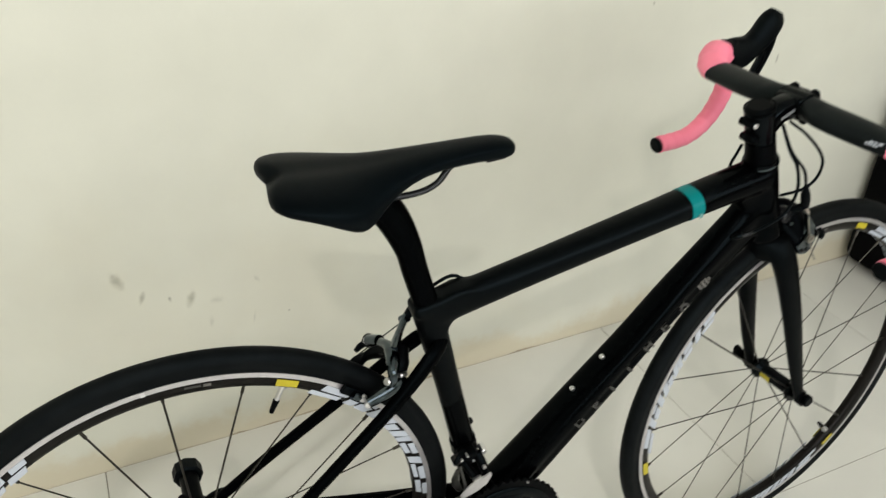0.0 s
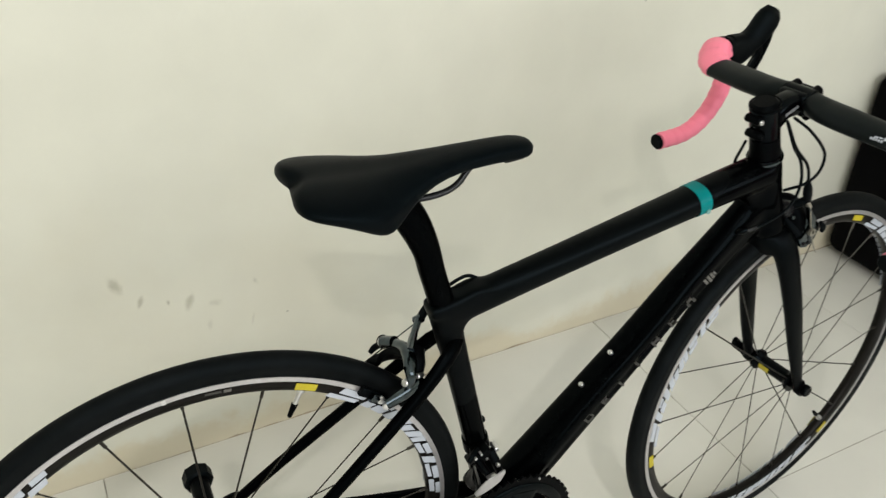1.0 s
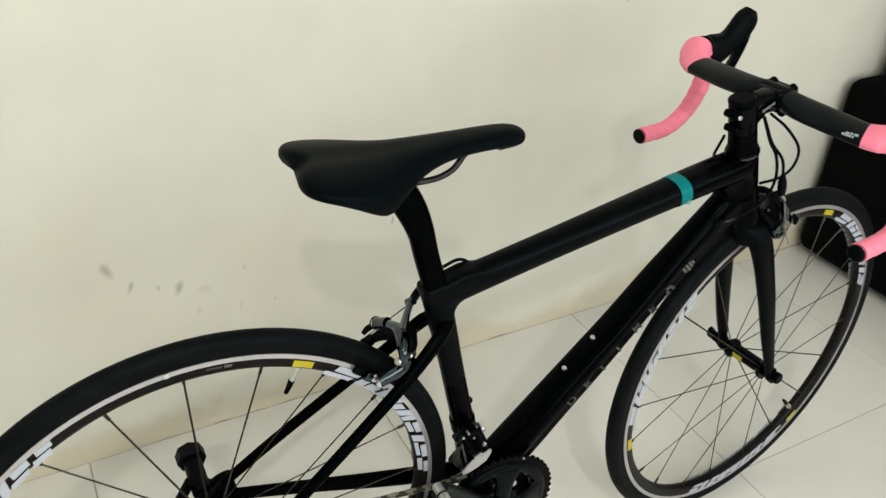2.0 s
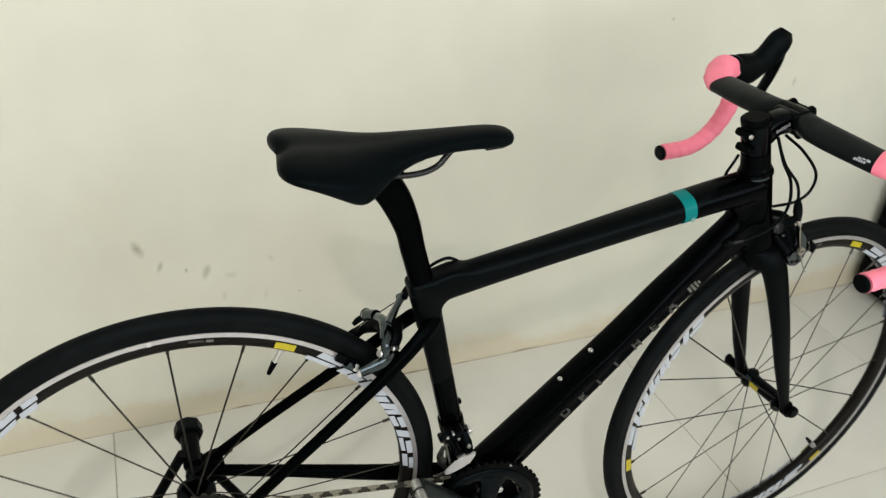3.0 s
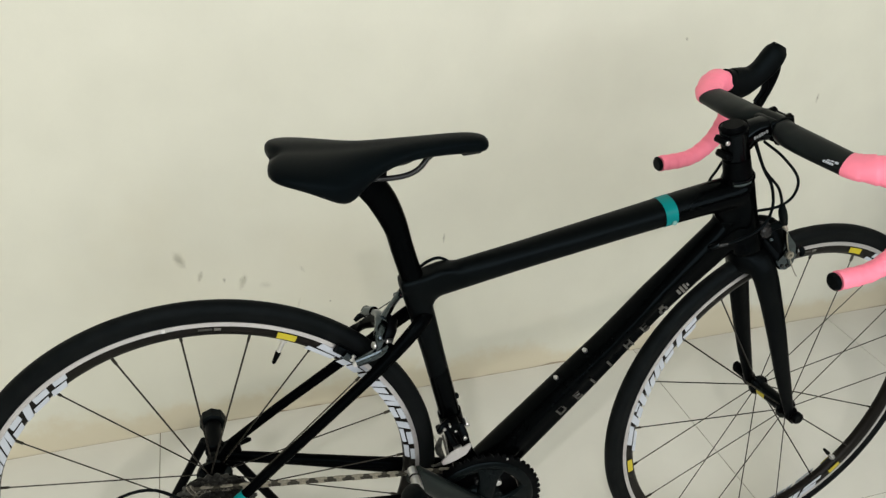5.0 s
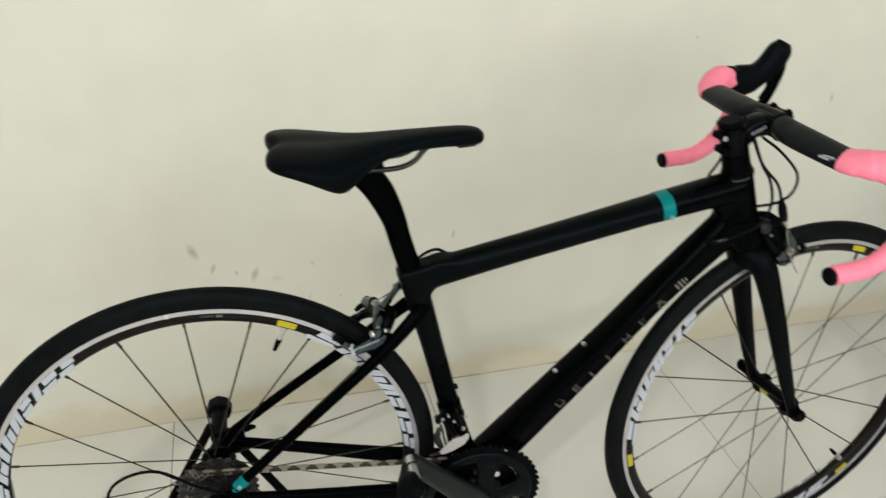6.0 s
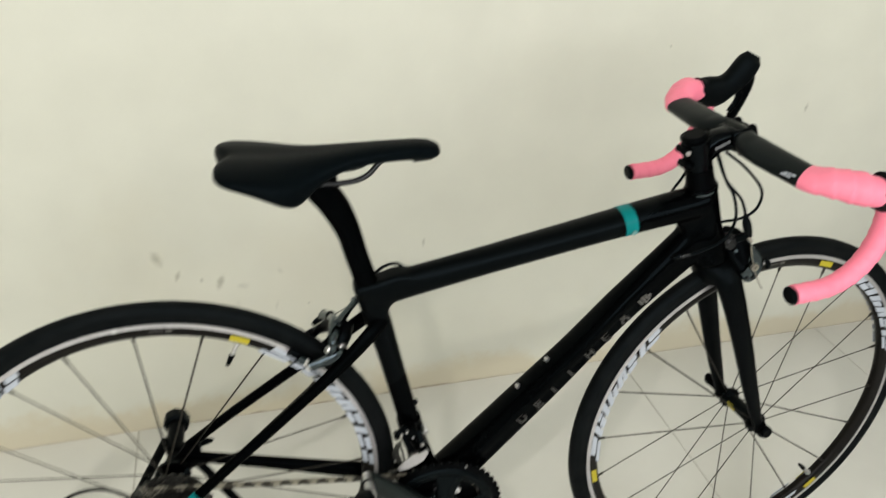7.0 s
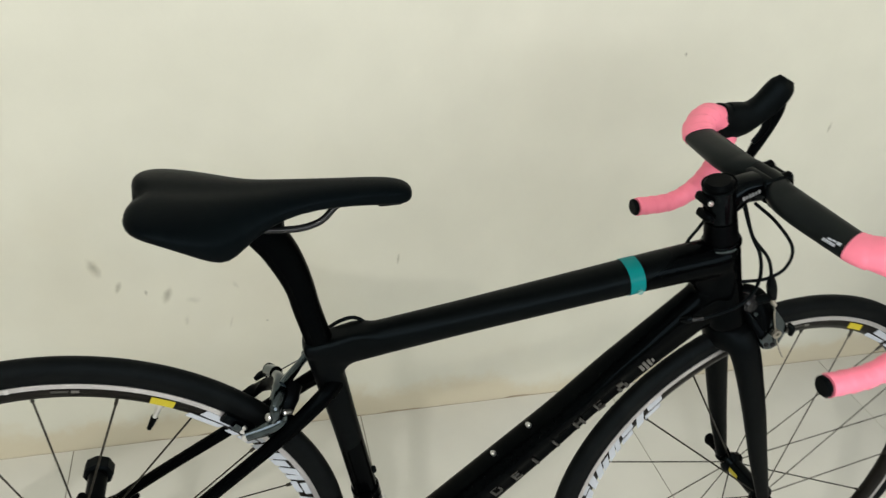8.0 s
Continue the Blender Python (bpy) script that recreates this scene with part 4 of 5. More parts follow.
# ---------------------------------------------------------------- brakes and cables
def build_front_brake():
    def at(f, r, y):
        g = radians(109 - f)
        return Vector((FRONT.x + r * math.cos(g), y, FRONT.z + r * math.sin(g)))

    body = sweep([(0.834, 0.002, 0.690), (0.846, -0.010, 0.686), (0.856, -0.022, 0.668), (0.858, -0.030, 0.648)], [0.010, 0.015, 0.015, 0.010], [0.010, 0.012, 0.011, 0.009], n=16, seg=16)
    brake = part("front_brake", steered(body), M_MATTE, bike, "black and grey alloy front brake caliper")
    side_arm = sweep([(0.842, -0.006, 0.668), (0.850, -0.024, 0.654), (0.855, -0.034, 0.640), (0.858, -0.035, 0.628)], [0.012, 0.013, 0.010, 0.007], [0.008, 0.009, 0.007, 0.006], n=16, seg=14)
    part("brake_arm", steered(side_arm), M_MATTE, brake)
    far_arm = sweep([(0.850, 0.004, 0.680), (0.860, 0.028, 0.666), (0.864, 0.038, 0.650), (0.864, 0.034, 0.632)], [0.009, 0.009, 0.008, 0.006], [0.006, 0.006, 0.006, 0.005], n=16, seg=12)
    part("brake_arm", steered(far_arm), M_MATTE, brake)
    part("cable_arm", steered(sweep([(0.838, -0.010, 0.680), (0.847, -0.023, 0.690), (0.855, -0.032, 0.699)], [0.009, 0.007, 0.006], [0.007, 0.006, 0.006], n=12, seg=12)), M_HOOD, brake)
    dome = sweep([(0.8365, -0.006, 0.681), (0.8365, -0.016, 0.681), (0.8365, -0.0245, 0.681)], [0.0140, 0.0142, 0.0142, 0.0140, 0.0125, 0.0085], n=12, seg=24, side=(1, 0, 0))
    part("pivot_boss", steered(dome), M_BRAKE, brake, "grey rounded pivot boss")
    arm = [(0.8485, 0.6925), (0.8545, 0.6890), (0.8689, 0.6722), (0.8845, 0.6559), (0.8855, 0.6482), (0.8790, 0.6265), (0.8681, 0.6206), (0.8560, 0.6232), (0.8465, 0.6400), (0.8567, 0.6460), (0.8640, 0.6600), (0.8560, 0.6760)]
    part("release_arm", steered(plate(arm, 0.0065, Matrix.Translation((0, -0.0390, 0)), bevel=0.0016)), M_POLISH, brake, "polished grey release arm")
    part("release_lever", steered(sweep([(0.883, -0.044, 0.660), (0.889, -0.046, 0.652), (0.888, -0.046, 0.644)], [0.003, 0.0046, 0.003], n=8, seg=10)), M_HOOD, brake)
    part("cable_clamp", steered(lathe([(0.0030, -0.0025), (0.0062, -0.0025), (0.0062, 0.0015), (0.0030, 0.0015)], 18, m=Matrix.Translation((0.8665, -0.0445, 0.6486)))), M_CHAIN, brake, "silver cable clamp")
    part("barrel_end", steered(rod((0.8530, -0.034, 0.6960), (0.8560, -0.0385, 0.6880), 0.0034, 14, edge=0.001)), M_CHAIN, brake)
    for x, z in ((0.8690, 0.6290), (0.8590, 0.6300)):
        part("pad_screw", steered(rod((x, -0.041, z), (x, -0.0445, z), 0.0030, 12, edge=0.0008)), M_BRAKE, brake)
    part("pivot_bolt", steered(rod((0.843, -0.018, 0.668), (0.842, -0.028, 0.671), 0.0034, 14, edge=0.001)), M_POLISH, brake)
    part("inner_wire", steered(sweep([(0.853, -0.0405, 0.692), (0.859, -0.0445, 0.6651), (0.8718, -0.0460, 0.6344), (0.8800, -0.0462, 0.6200), (0.8876, -0.0465, 0.6093)], 0.0010, n=20, seg=6)), M_CHAIN, brake)
    for s in (-1, 1):
        part("pad_holder", steered(sweep([at(1.2, 0.3055, s * 0.0225), at(4, 0.306, s * 0.0225), at(7.0, 0.3055, s * 0.0225)], 0.0062, 0.0042, n=10, seg=10, power=3)), M_POLISH, brake)
        part("brake_pad", steered(sweep([at(0.6, 0.3053, s * 0.0155), at(4, 0.306, s * 0.0155), at(8.0, 0.3053, s * 0.0155)], 0.0055, 0.0034, n=10, seg=10, power=4)), M_HOOD, brake, "black brake pad")
        part("pad_bolt", steered(rod((0.861, s * 0.027, 0.628), (0.860, s * 0.040, 0.630), 0.0050, 12, edge=0.001)), M_SILVER, brake)


build_front_brake()


def build_rear_brake():
    arm = sweep([(0.250, 0.024, 0.6005), (0.253, 0.008, 0.606), (0.2515, -0.010, 0.6065), (0.2459, -0.026, 0.6005), (0.2445, -0.031, 0.590), (0.241, -0.030, 0.581)], [0.0070, 0.0085, 0.0100, 0.0092, 0.0076, 0.006], [0.0062, 0.0068, 0.0072, 0.0070, 0.0064, 0.0052], n=30, seg=14, side=(0.6, 0, 0.8), power=2.5)
    brake = part("rear_brake", arm, M_POLISH, bike, "grey alloy dual-pivot rear brake caliper")
    low_arm = sweep([(0.260, -0.018, 0.575), (0.2545, -0.025, 0.5725), (0.236, -0.033, 0.5705), (0.2105, -0.035, 0.5645)], [0.0096, 0.0092, 0.0076, 0.0066], [0.0064, 0.006, 0.0055, 0.005], n=20, seg=12, side=(0, 1, 0), power=2.6)
    part("brake_arm", low_arm, M_POLISH, brake)
    far_arm = sweep([(0.256, 0.002, 0.598), (0.250, 0.020, 0.590), (0.238, 0.034, 0.578), (0.224, 0.038, 0.569), (0.211, 0.034, 0.5635)], [0.012, 0.012, 0.010, 0.007], [0.008, 0.008, 0.006, 0.005], n=24, seg=12, side=(0.6, 0, 0.8), power=2.5)
    part("brake_arm", far_arm, M_MATTE, brake)
    body = sweep([(0.268, 0.004, 0.603), (0.260, -0.010, 0.594), (0.255, -0.018, 0.580)], [0.011, 0.014, 0.010], [0.009, 0.010, 0.008], n=10, seg=14)
    part("centre_body", body, M_MATTE, brake)
    part("cable_arm", sweep([(0.2535, -0.006, 0.6068), (0.262, 0.008, 0.608), (0.276, 0.028, 0.6105), (0.288, 0.044, 0.613)], [0.0100, 0.0074, 0.0054, 0.0056], [0.0070, 0.0054, 0.0046, 0.0052], n=18, seg=12), M_POLISH, brake)
    part("cable_clamp", rod((0.284, 0.047, 0.609), (0.292, 0.041, 0.617), 0.0062, 14, edge=0.001), M_POLISH, brake)
    part("cable_boot", sweep([(0.290, 0.044, 0.614), (0.296, 0.045, 0.622), (0.301, 0.045, 0.632)], [0.0055, 0.006, 0.0042], n=8, seg=12), M_HOOD, brake)
    stub = part("quick_release", rod((0.249, 0.030, 0.599), (0.2412, 0.048, 0.589), 0.0082, 18), M_POLISH, brake)
    part("release_cap", rod((0.2440, 0.0490, 0.5865), (0.2385, 0.0465, 0.5915), 0.0090, 20, edge=0.001), M_HOOD, stub, "black cap")
    part("release_face", rod((0.2388, 0.0466, 0.5912), (0.2382, 0.0463, 0.5918), 0.0060, 16), M_SILVER, stub, "silver disc")
    part("release_lever", sweep([(0.2385, 0.052, 0.583), (0.231, 0.054, 0.578), (0.224, 0.052, 0.573)], [0.004, 0.0045, 0.003], n=8, seg=10), M_HOOD, stub)
    part("inner_wire", rod((0.286, 0.043, 0.611), (0.212, 0.046, 0.564), 0.0008, 6), M_POLISH, brake)
    for c, r in (((0.237, -0.029, 0.5862), 0.0048), ((0.2555, -0.0255, 0.5877), 0.0034)):
        c = Vector(c)
        bolt = rod(c + Vector((0.008, 0.003, -0.004)), c + Vector((-0.002, -0.003, 0.001)), r, 14, edge=0.0012)
        part("pivot_bolt", bolt, M_SILVER, brake, "silver pivot bolt")
    for s in (-1, 1):
        def at(f, r, y):
            g = radians(43 + f)
            return Vector((REAR.x + r * math.cos(g), y, REAR.z + r * math.sin(g)))
        part("pad_holder", sweep([at(1.6, 0.3055, s * 0.0225), at(4, 0.306, s * 0.0225), at(7.0, 0.3055, s * 0.0225)], 0.0062, 0.0042, n=10, seg=10, power=3), M_POLISH, brake)
        part("brake_pad", sweep([at(0.6, 0.3053, s * 0.0155), at(4, 0.306, s * 0.0155), at(9.4, 0.3053, s * 0.0155)], 0.0062, 0.0036, n=10, seg=10, power=4), M_HOOD, brake, "black brake pad")
        part("pad_bolt", rod((0.2082, s * 0.022, 0.5643), (0.2072, s * 0.027, 0.5655), 0.0052, 14, edge=0.001), M_SILVER, brake)
        part("pad_bolt", rod((0.2102, s * 0.034, 0.5633), (0.2096, s * 0.039, 0.5645), 0.0044, 14, edge=0.001), M_SILVER, brake)


build_rear_brake()


def cable(name, pts, r=0.0022, n=40, mat=None):
    return part(name, sweep(pts, r, n=n, seg=10), mat or M_HOOD, bike)


for nm, pts in (
    ("gear_cable", [(0.798, -0.018, 0.828), (0.826, -0.030, 0.806), (0.853, -0.039, 0.774), (0.853, -0.039, 0.746), (0.834, -0.035, 0.730), (0.806, -0.024, 0.722)]),
    ("brake_cable", [(0.781, -0.022, 0.826), (0.795, -0.033, 0.792), (0.822, -0.039, 0.762), (0.839, -0.037, 0.730)]),
    ("brake_cable", [(0.772, 0.028, 0.784), (0.764, 0.027, 0.772), (0.752, 0.023, 0.762), (0.738, 0.013, 0.752)]),
):
    part(nm, steered(sweep(pts, 0.0021, n=40, seg=10)), M_HOOD, bike)
cable("gear_cable", [(0.788, -0.014, 0.826), (0.800, -0.026, 0.792), (0.8135, -0.033, 0.7691), (0.8227, -0.035, 0.7384), (0.8198, -0.035, 0.7128), (0.8054, -0.035, 0.6956), (0.7804, -0.0335, 0.6841), (0.7580, -0.0320, 0.6773)], n=60)
part("cable_ferrule", rod((0.7640, -0.0325, 0.6790), (0.7510, -0.0285, 0.6745), 0.0031, 12, edge=0.0008), M_BRAKE, bike, "dark metal cable ferrule")
part("cable_port", sweep([(0.7530, -0.0265, 0.6755), (0.7470, -0.0240, 0.6720), (0.7420, -0.0200, 0.6690)], [0.0046, 0.0052, 0.0034], n=10, seg=16), M_GLOSS, bike)
cable("rear_brake_cable", [(0.360, 0.008, 0.668), (0.352, 0.011, 0.679), (0.338, 0.013, 0.686), (0.323, 0.014, 0.682), (0.312, 0.022, 0.668), (0.306, 0.036, 0.650), (0.300, 0.045, 0.630)])
part("cable_boot", steered(sweep([(0.8365, -0.0375, 0.735), (0.842, -0.036, 0.722), (0.849, -0.034, 0.708), (0.855, -0.033, 0.697)], [0.003, 0.0062, 0.0066, 0.0045], n=12, seg=14)), M_HOOD, bike)


# ---------------------------------------------------------------- drivetrain
def toothed(teeth, pitch_r, depth, inner, y0, y1):
    bm = bmesh.new()
    n = teeth * 4
    outer, inn = [], []
    for side_y in (y0, y1):
        o, i = [], []
        for k in range(n):
            f = 2 * math.pi * k / n
            r = pitch_r + (depth if k % 4 in (1, 2) else -depth * 0.4)
            o.append(bm.verts.new((r * math.cos(f), side_y, r * math.sin(f))))
            i.append(bm.verts.new((inner * math.cos(f), side_y, inner * math.sin(f))))
        outer.append(o)
        inn.append(i)
    for k in range(n):
        j = (k + 1) % n
        bm.faces.new((outer[0][k], outer[0][j], inn[0][j], inn[0][k]))
        bm.faces.new((outer[1][k], outer[1][j], inn[1][j], inn[1][k]))
        bm.faces.new((outer[0][k], outer[0][j], outer[1][j], outer[1][k]))
        bm.faces.new((inn[0][k], inn[0][j], inn[1][j], inn[1][k]))
    return bm


def build_drive():
    B = Matrix.Translation((BB.x, 0, BB.z))

    def at_bb(bm):
        bm.transform(B)
        return bm

    end = Vector((0.280 - BB.x, -0.084, 0.389 - BB.z))
    arm = sweep([(0, -0.066, 0), end * 0.5 + Vector((0, -0.034, 0)), end], [0.023, 0.018, 0.0145], [0.011, 0.010, 0.008], n=20, seg=18, power=2.8)
    rod((0, -0.052, 0), (0, -0.080, 0), 0.022, 28, arm, edge=0.003)
    spider = bmesh.new()
    for ang in (78, 6, 186, 258):
        d = Vector((math.cos(radians(ang)), 0, math.sin(radians(ang))))
        sweep([Vector((0, -0.060, 0)) + d * 0.010, Vector((0, -0.0585, 0)) + d * 0.042, Vector((0, -0.0555, 0)) + d * 0.078], [0.024, 0.0165, 0.0145, 0.0170, 0.026], [0.009, 0.007, 0.006, 0.0045, 0.003], n=16, seg=16, bm=spider, power=2.6)
    lathe([(0.0725, -0.0525), (0.0740, -0.0565), (0.0760, -0.0578), (0.0870, -0.0572), (0.0900, -0.0550), (0.0905, -0.0525)], 96, bm=spider)
    lathe([(0.015, -0.0500), (0.015, -0.0640), (0.034, -0.0625), (0.0415, -0.0590), (0.0435, -0.0560), (0.0435, -0.0500)], 64, bm=spider)
    crank = part("crankset", at_bb(arm), M_GREY, bike, "dark grey four-arm crankset")
    part("spider", at_bb(spider), M_RING, crank, "glossy black chainring spider")
    part("outer_chainring", at_bb(toothed(50, 0.1005, 0.0030, 0.074, -0.0535, -0.0495)), M_MATTE, crank, "large black chainring")
    part("inner_chainring", at_bb(toothed(36, 0.0728, 0.0028, 0.020, -0.0445, -0.0425)), M_MATTE, crank)
    for ang, r, mat in ((54, 0.0510, M_SILVER), (95, 0.0510, M_BRAKE), (230, 0.060, M_BRAKE), (300, 0.060, M_BRAKE)):
        d = Vector((math.cos(radians(ang)), 0, math.sin(radians(ang)))) * r
        part("chainring_bolt", at_bb(rod(d + Vector((0, -0.044, 0)), d + Vector((0, -0.0560, 0)), 0.0052, 14, edge=0.001)), mat, crank)
    d = Vector((math.cos(radians(65)), 0, math.sin(radians(65)))) * 0.0985
    part("chain_pin", at_bb(rod(d + Vector((0, -0.053, 0)), d + Vector((0, -0.0555, 0)), 0.0017, 10)), M_SILVER, crank)
    part("crank_cap", at_bb(rod((0, -0.079, 0), (0, -0.083, 0), 0.012, 20, edge=0.0015)), M_MATTE, crank)
    part("axle_washer", at_bb(rod(end + Vector((0, -0.0072, 0)), end + Vector((0, -0.0100, 0)), 0.0092, 20, edge=0.001)), M_BRAKE, crank)
    hang = Matrix.Translation(end) @ pose(0, 0, 0, 0, 32, 0)
    body = sweep([hang @ Vector((-0.004, -0.031, 0)), hang @ Vector((-0.010, -0.038, -0.002)), hang @ Vector((-0.012, -0.056, -0.003)), hang @ Vector((-0.008, -0.074, -0.002)), hang @ Vector((-0.004, -0.080, 0))], [0.009, 0.017, 0.020, 0.018, 0.012], [0.008, 0.011, 0.012, 0.011, 0.008], n=26, seg=20, side=(-0.53, 0, 0.85), power=3.2)
    body.transform(B)
    pedal = part("pedal", body, M_HOOD, crank, "black pedal on the crank")
    part("pedal_axle", at_bb(rod(end + Vector((0, -0.036, 0)), end + Vector((0, 0.0095, 0)), 0.0074, 18, edge=0.0012)), M_SILVER, crank, "silver pedal axle")
    left = sweep([(0, 0.062, 0), -end * 0.5 + Vector((0, 0.036, 0)), -end], [0.019, 0.015, 0.0135], [0.010, 0.010, 0.008], n=20, seg=18, power=2.8)
    part("left_crank_arm", at_bb(left), M_GREY, crank)
    # cassette
    cas = None
    for k, teeth in enumerate((28, 25, 23, 21, 19, 17, 15, 14, 13, 12, 11)):
        r = teeth * 0.0127 / (2 * math.pi)
        y = -0.0225 - 0.0028 * k
        bm = toothed(teeth, r, 0.0028, 0.017, y, y - 0.0016)
        bm.transform(Matrix.Translation(REAR))
        if cas is None:
            cas = part("cassette", bm, M_DARKSTEEL, bike, "worn steel cassette")
        else:
            part("sprocket", bm, M_DARKSTEEL, cas)
    part("spoke_guard", lathe([(0.020, -0.0195), (0.056, -0.0195), (0.056, -0.0205), (0.020, -0.0205)], 48, m=Matrix.Translation(REAR)), M_MATTE, cas)
    part("lock_ring", rod(REAR + Vector((0, -0.050, 0)), REAR + Vector((0, -0.056, 0)), 0.017, 24, edge=0.001), M_MATTE, cas)
    # chain: links round the large ring and a mid sprocket, back over the derailleur pulleys
    pts = []
    R1, R0, y1, y0 = 0.0728, 0.0415, -0.0435, -0.0330
    for k in range(25):
        f = radians(97 - 190 * k / 24)
        pts.append(Vector((BB.x + R1 * math.cos(f), y1, BB.z + R1 * math.sin(f))))
    for x, y, z in ((0.22, -0.047, 0.182), (0.05, -0.043, 0.190), (0.008, -0.041, 0.180), (-0.006, -0.041, 0.196), (0.012, -0.041, 0.230), (0.030, -0.041, 0.262), (0.018, -0.040, 0.284), (-0.018, -0.040, 0.292)):
        pts.append(Vector((x, y, z)))
    for k in range(13):
        f = radians(235 - 140 * k / 12)
        pts.append(Vector((R0 * math.cos(f), y0, REAR.z + R0 * math.sin(f))))
    pts.append(pts[0].copy())
    total = sum((b - a).length for a, b in zip(pts, pts[1:]))
    n = int(total / 0.0127)
    path = smooth_path(pts, n + 1)
    out = []
    for k in range(14):
        f = 2 * math.pi * k / 14
        out.append((0.0092 * math.cos(f), 0.0040 * math.sin(f) * (0.62 + 0.38 * abs(math.cos(f)))))
    pins = bmesh.new()
    for k in range(n):
        rod(path[k] + Vector((0, -0.0036, 0)), path[k] + Vector((0, 0.0036, 0)), 0.0022, 8, pins)
    chain = part("chain", pins, M_INNER, bike, "oiled steel roller chain")
    chain["label"] = "oiled steel roller chain"
    links = []
    for w, mat in ((0.0022, M_INNER), (0.0031, M_CHAIN)):
        bm = bmesh.new()
        for s in (-1, 1):
            plate(out, 0.0009, Matrix.Translation((0, s * w, 0)), bm)
        me = bpy.data.meshes.new("link")
        bm.to_mesh(me)
        bm.free()
        me.materials.append(mat)
        links.append(me)
    for k in range(n):
        a, b = path[k], path[k + 1]
        q = (b - a).normalized().to_track_quat("X", "Y").to_matrix().to_4x4()
        place("link", links[k % 2], chain, m=Matrix.Translation((a + b) / 2) @ q)
    # front derailleur
    fd = block((0.026, 0.022, 0.022), Matrix.Translation((0.352, -0.026, 0.414)) @ pose(0, 0, 0, 0, -12, 0), 0.005)
    sweep([(0.343, -0.030, 0.412), (0.350, -0.038, 0.398), (0.358, -0.044, 0.384)], [0.005, 0.006, 0.005], [0.009, 0.009, 0.007], n=8, seg=10, bm=fd, power=2.8)
    sweep([(0.364, -0.030, 0.418), (0.369, -0.040, 0.402), (0.372, -0.046, 0.388)], [0.006, 0.007, 0.005], [0.007, 0.007, 0.005], n=8, seg=10, bm=fd, power=2.8)
    fdo = part("front_derailleur", fd, M_MATTE, bike, "front derailleur with a silver cage")
    cage = [(0.3293, 0.3732), (0.3372, 0.3823), (0.3450, 0.3905), (0.3561, 0.3938), (0.3659, 0.3967), (0.3715, 0.4015), (0.3748, 0.4000), (0.3755, 0.3942), (0.3686, 0.3811), (0.3548, 0.3736), (0.3410, 0.3681), (0.3325, 0.3666)]
    part("cage_plate", plate(cage, 0.0022, Matrix.Translation((0, -0.0560, 0)), bevel=0.0006), M_TRACK, fdo, "silver cage plate")
    part("cage_plate", sweep([(0.333, -0.0375, 0.404), (0.3294, -0.0375, 0.3854), (0.3340, -0.0375, 0.370), (0.3396, -0.0375, 0.3600)], [0.003, 0.0055, 0.0055, 0.003], 0.0012, n=14, seg=10, power=3), M_DARKSTEEL, fdo, "brown-grey inner cage plate")
    part("cage_tail", sweep([(0.3340, -0.0560, 0.3712), (0.3240, -0.0540, 0.3672), (0.3158, -0.0500, 0.3632)], [0.0042, 0.003, 0.0018], 0.0011, n=8, seg=8, power=3), M_DARKSTEEL, fdo)
    # the square highlight on the cage plate, built as a silver block
    part("cage_flange", block((0.0130, 0.0075, 0.0042), Matrix.Translation((0.3555, -0.0530, 0.3930)) @ pose(0, 0, 0, 0, -14, 0), 0.001), M_SILVER, fdo, "silver block for the cage plate's square highlight")
    part("cage_link", sweep([(0.3350, -0.0400, 0.4110), (0.3385, -0.0450, 0.3920), (0.3415, -0.0530, 0.3740)], 0.0019, 0.0014, n=8, seg=8), M_DARKSTEEL, fdo)
    part("clamp_bolt", rod((0.3775, -0.012, 0.4100), (0.3775, -0.027, 0.4085), 0.0044, 14, edge=0.001), M_SILVER, fdo)
    part("limit_screw", rod((0.3330, -0.022, 0.4135), (0.3325, -0.036, 0.4125), 0.0046, 14, edge=0.001), M_DARKSTEEL, fdo)
    # silver screw heads; the first is a glint added on the limit screw
    for x, y, z, r in ((0.3385, -0.0375, 0.4190, 0.0021), (0.3470, -0.0370, 0.4230, 0.0018), (0.3560, -0.0375, 0.4120, 0.0020), (0.3680, -0.0480, 0.4040, 0.0030)):
        part("screw", rod((x, y + 0.006, z), (x, y - 0.0015, z), r, 10, edge=0.0005), M_SILVER, fdo)
    part("cable_arm", sweep([(0.347, -0.026, 0.424), (0.337, -0.032, 0.421), (0.329, -0.036, 0.414)], [0.005, 0.005, 0.0035], [0.004, 0.004, 0.003], n=8, seg=10), M_MATTE, fdo)
    part("clamp_band", sweep([(0.3605, 0, 0.400), (0.356, 0, 0.420)], 0.0185, 0.0195, n=4, seg=28), M_MATTE, fdo)
    part("cable_port", block((0.008, 0.008, 0.009), Matrix.Translation((0.3665, 0, 0.448)) @ pose(0, 0, 0, 0, -13, 0), 0.003), M_HOOD, fdo)
    # rear derailleur
    rd = sweep([(0.006, -0.066, 0.312), (0.014, -0.072, 0.290), (0.020, -0.062, 0.268)], [0.010, 0.013, 0.010], [0.008, 0.010, 0.009], n=12, seg=14, power=2.6)
    rdo = part("rear_derailleur", rd, M_MATTE, bike, "black rear derailleur")
    for y in (-0.050, -0.034):
        part("cage_plate", plate([(0.010, 0.272), (0.026, 0.276), (0.034, 0.262), (0.014, 0.186), (-0.002, 0.180), (-0.010, 0.194)], 0.002, Matrix.Translation((0, y, 0)), bevel=0.0006), M_MATTE, rdo)
    for x, z in ((0.021, 0.262), (0.002, 0.194)):
        bm = toothed(11, 0.0195, 0.0026, 0.005, -0.0405, -0.0435)
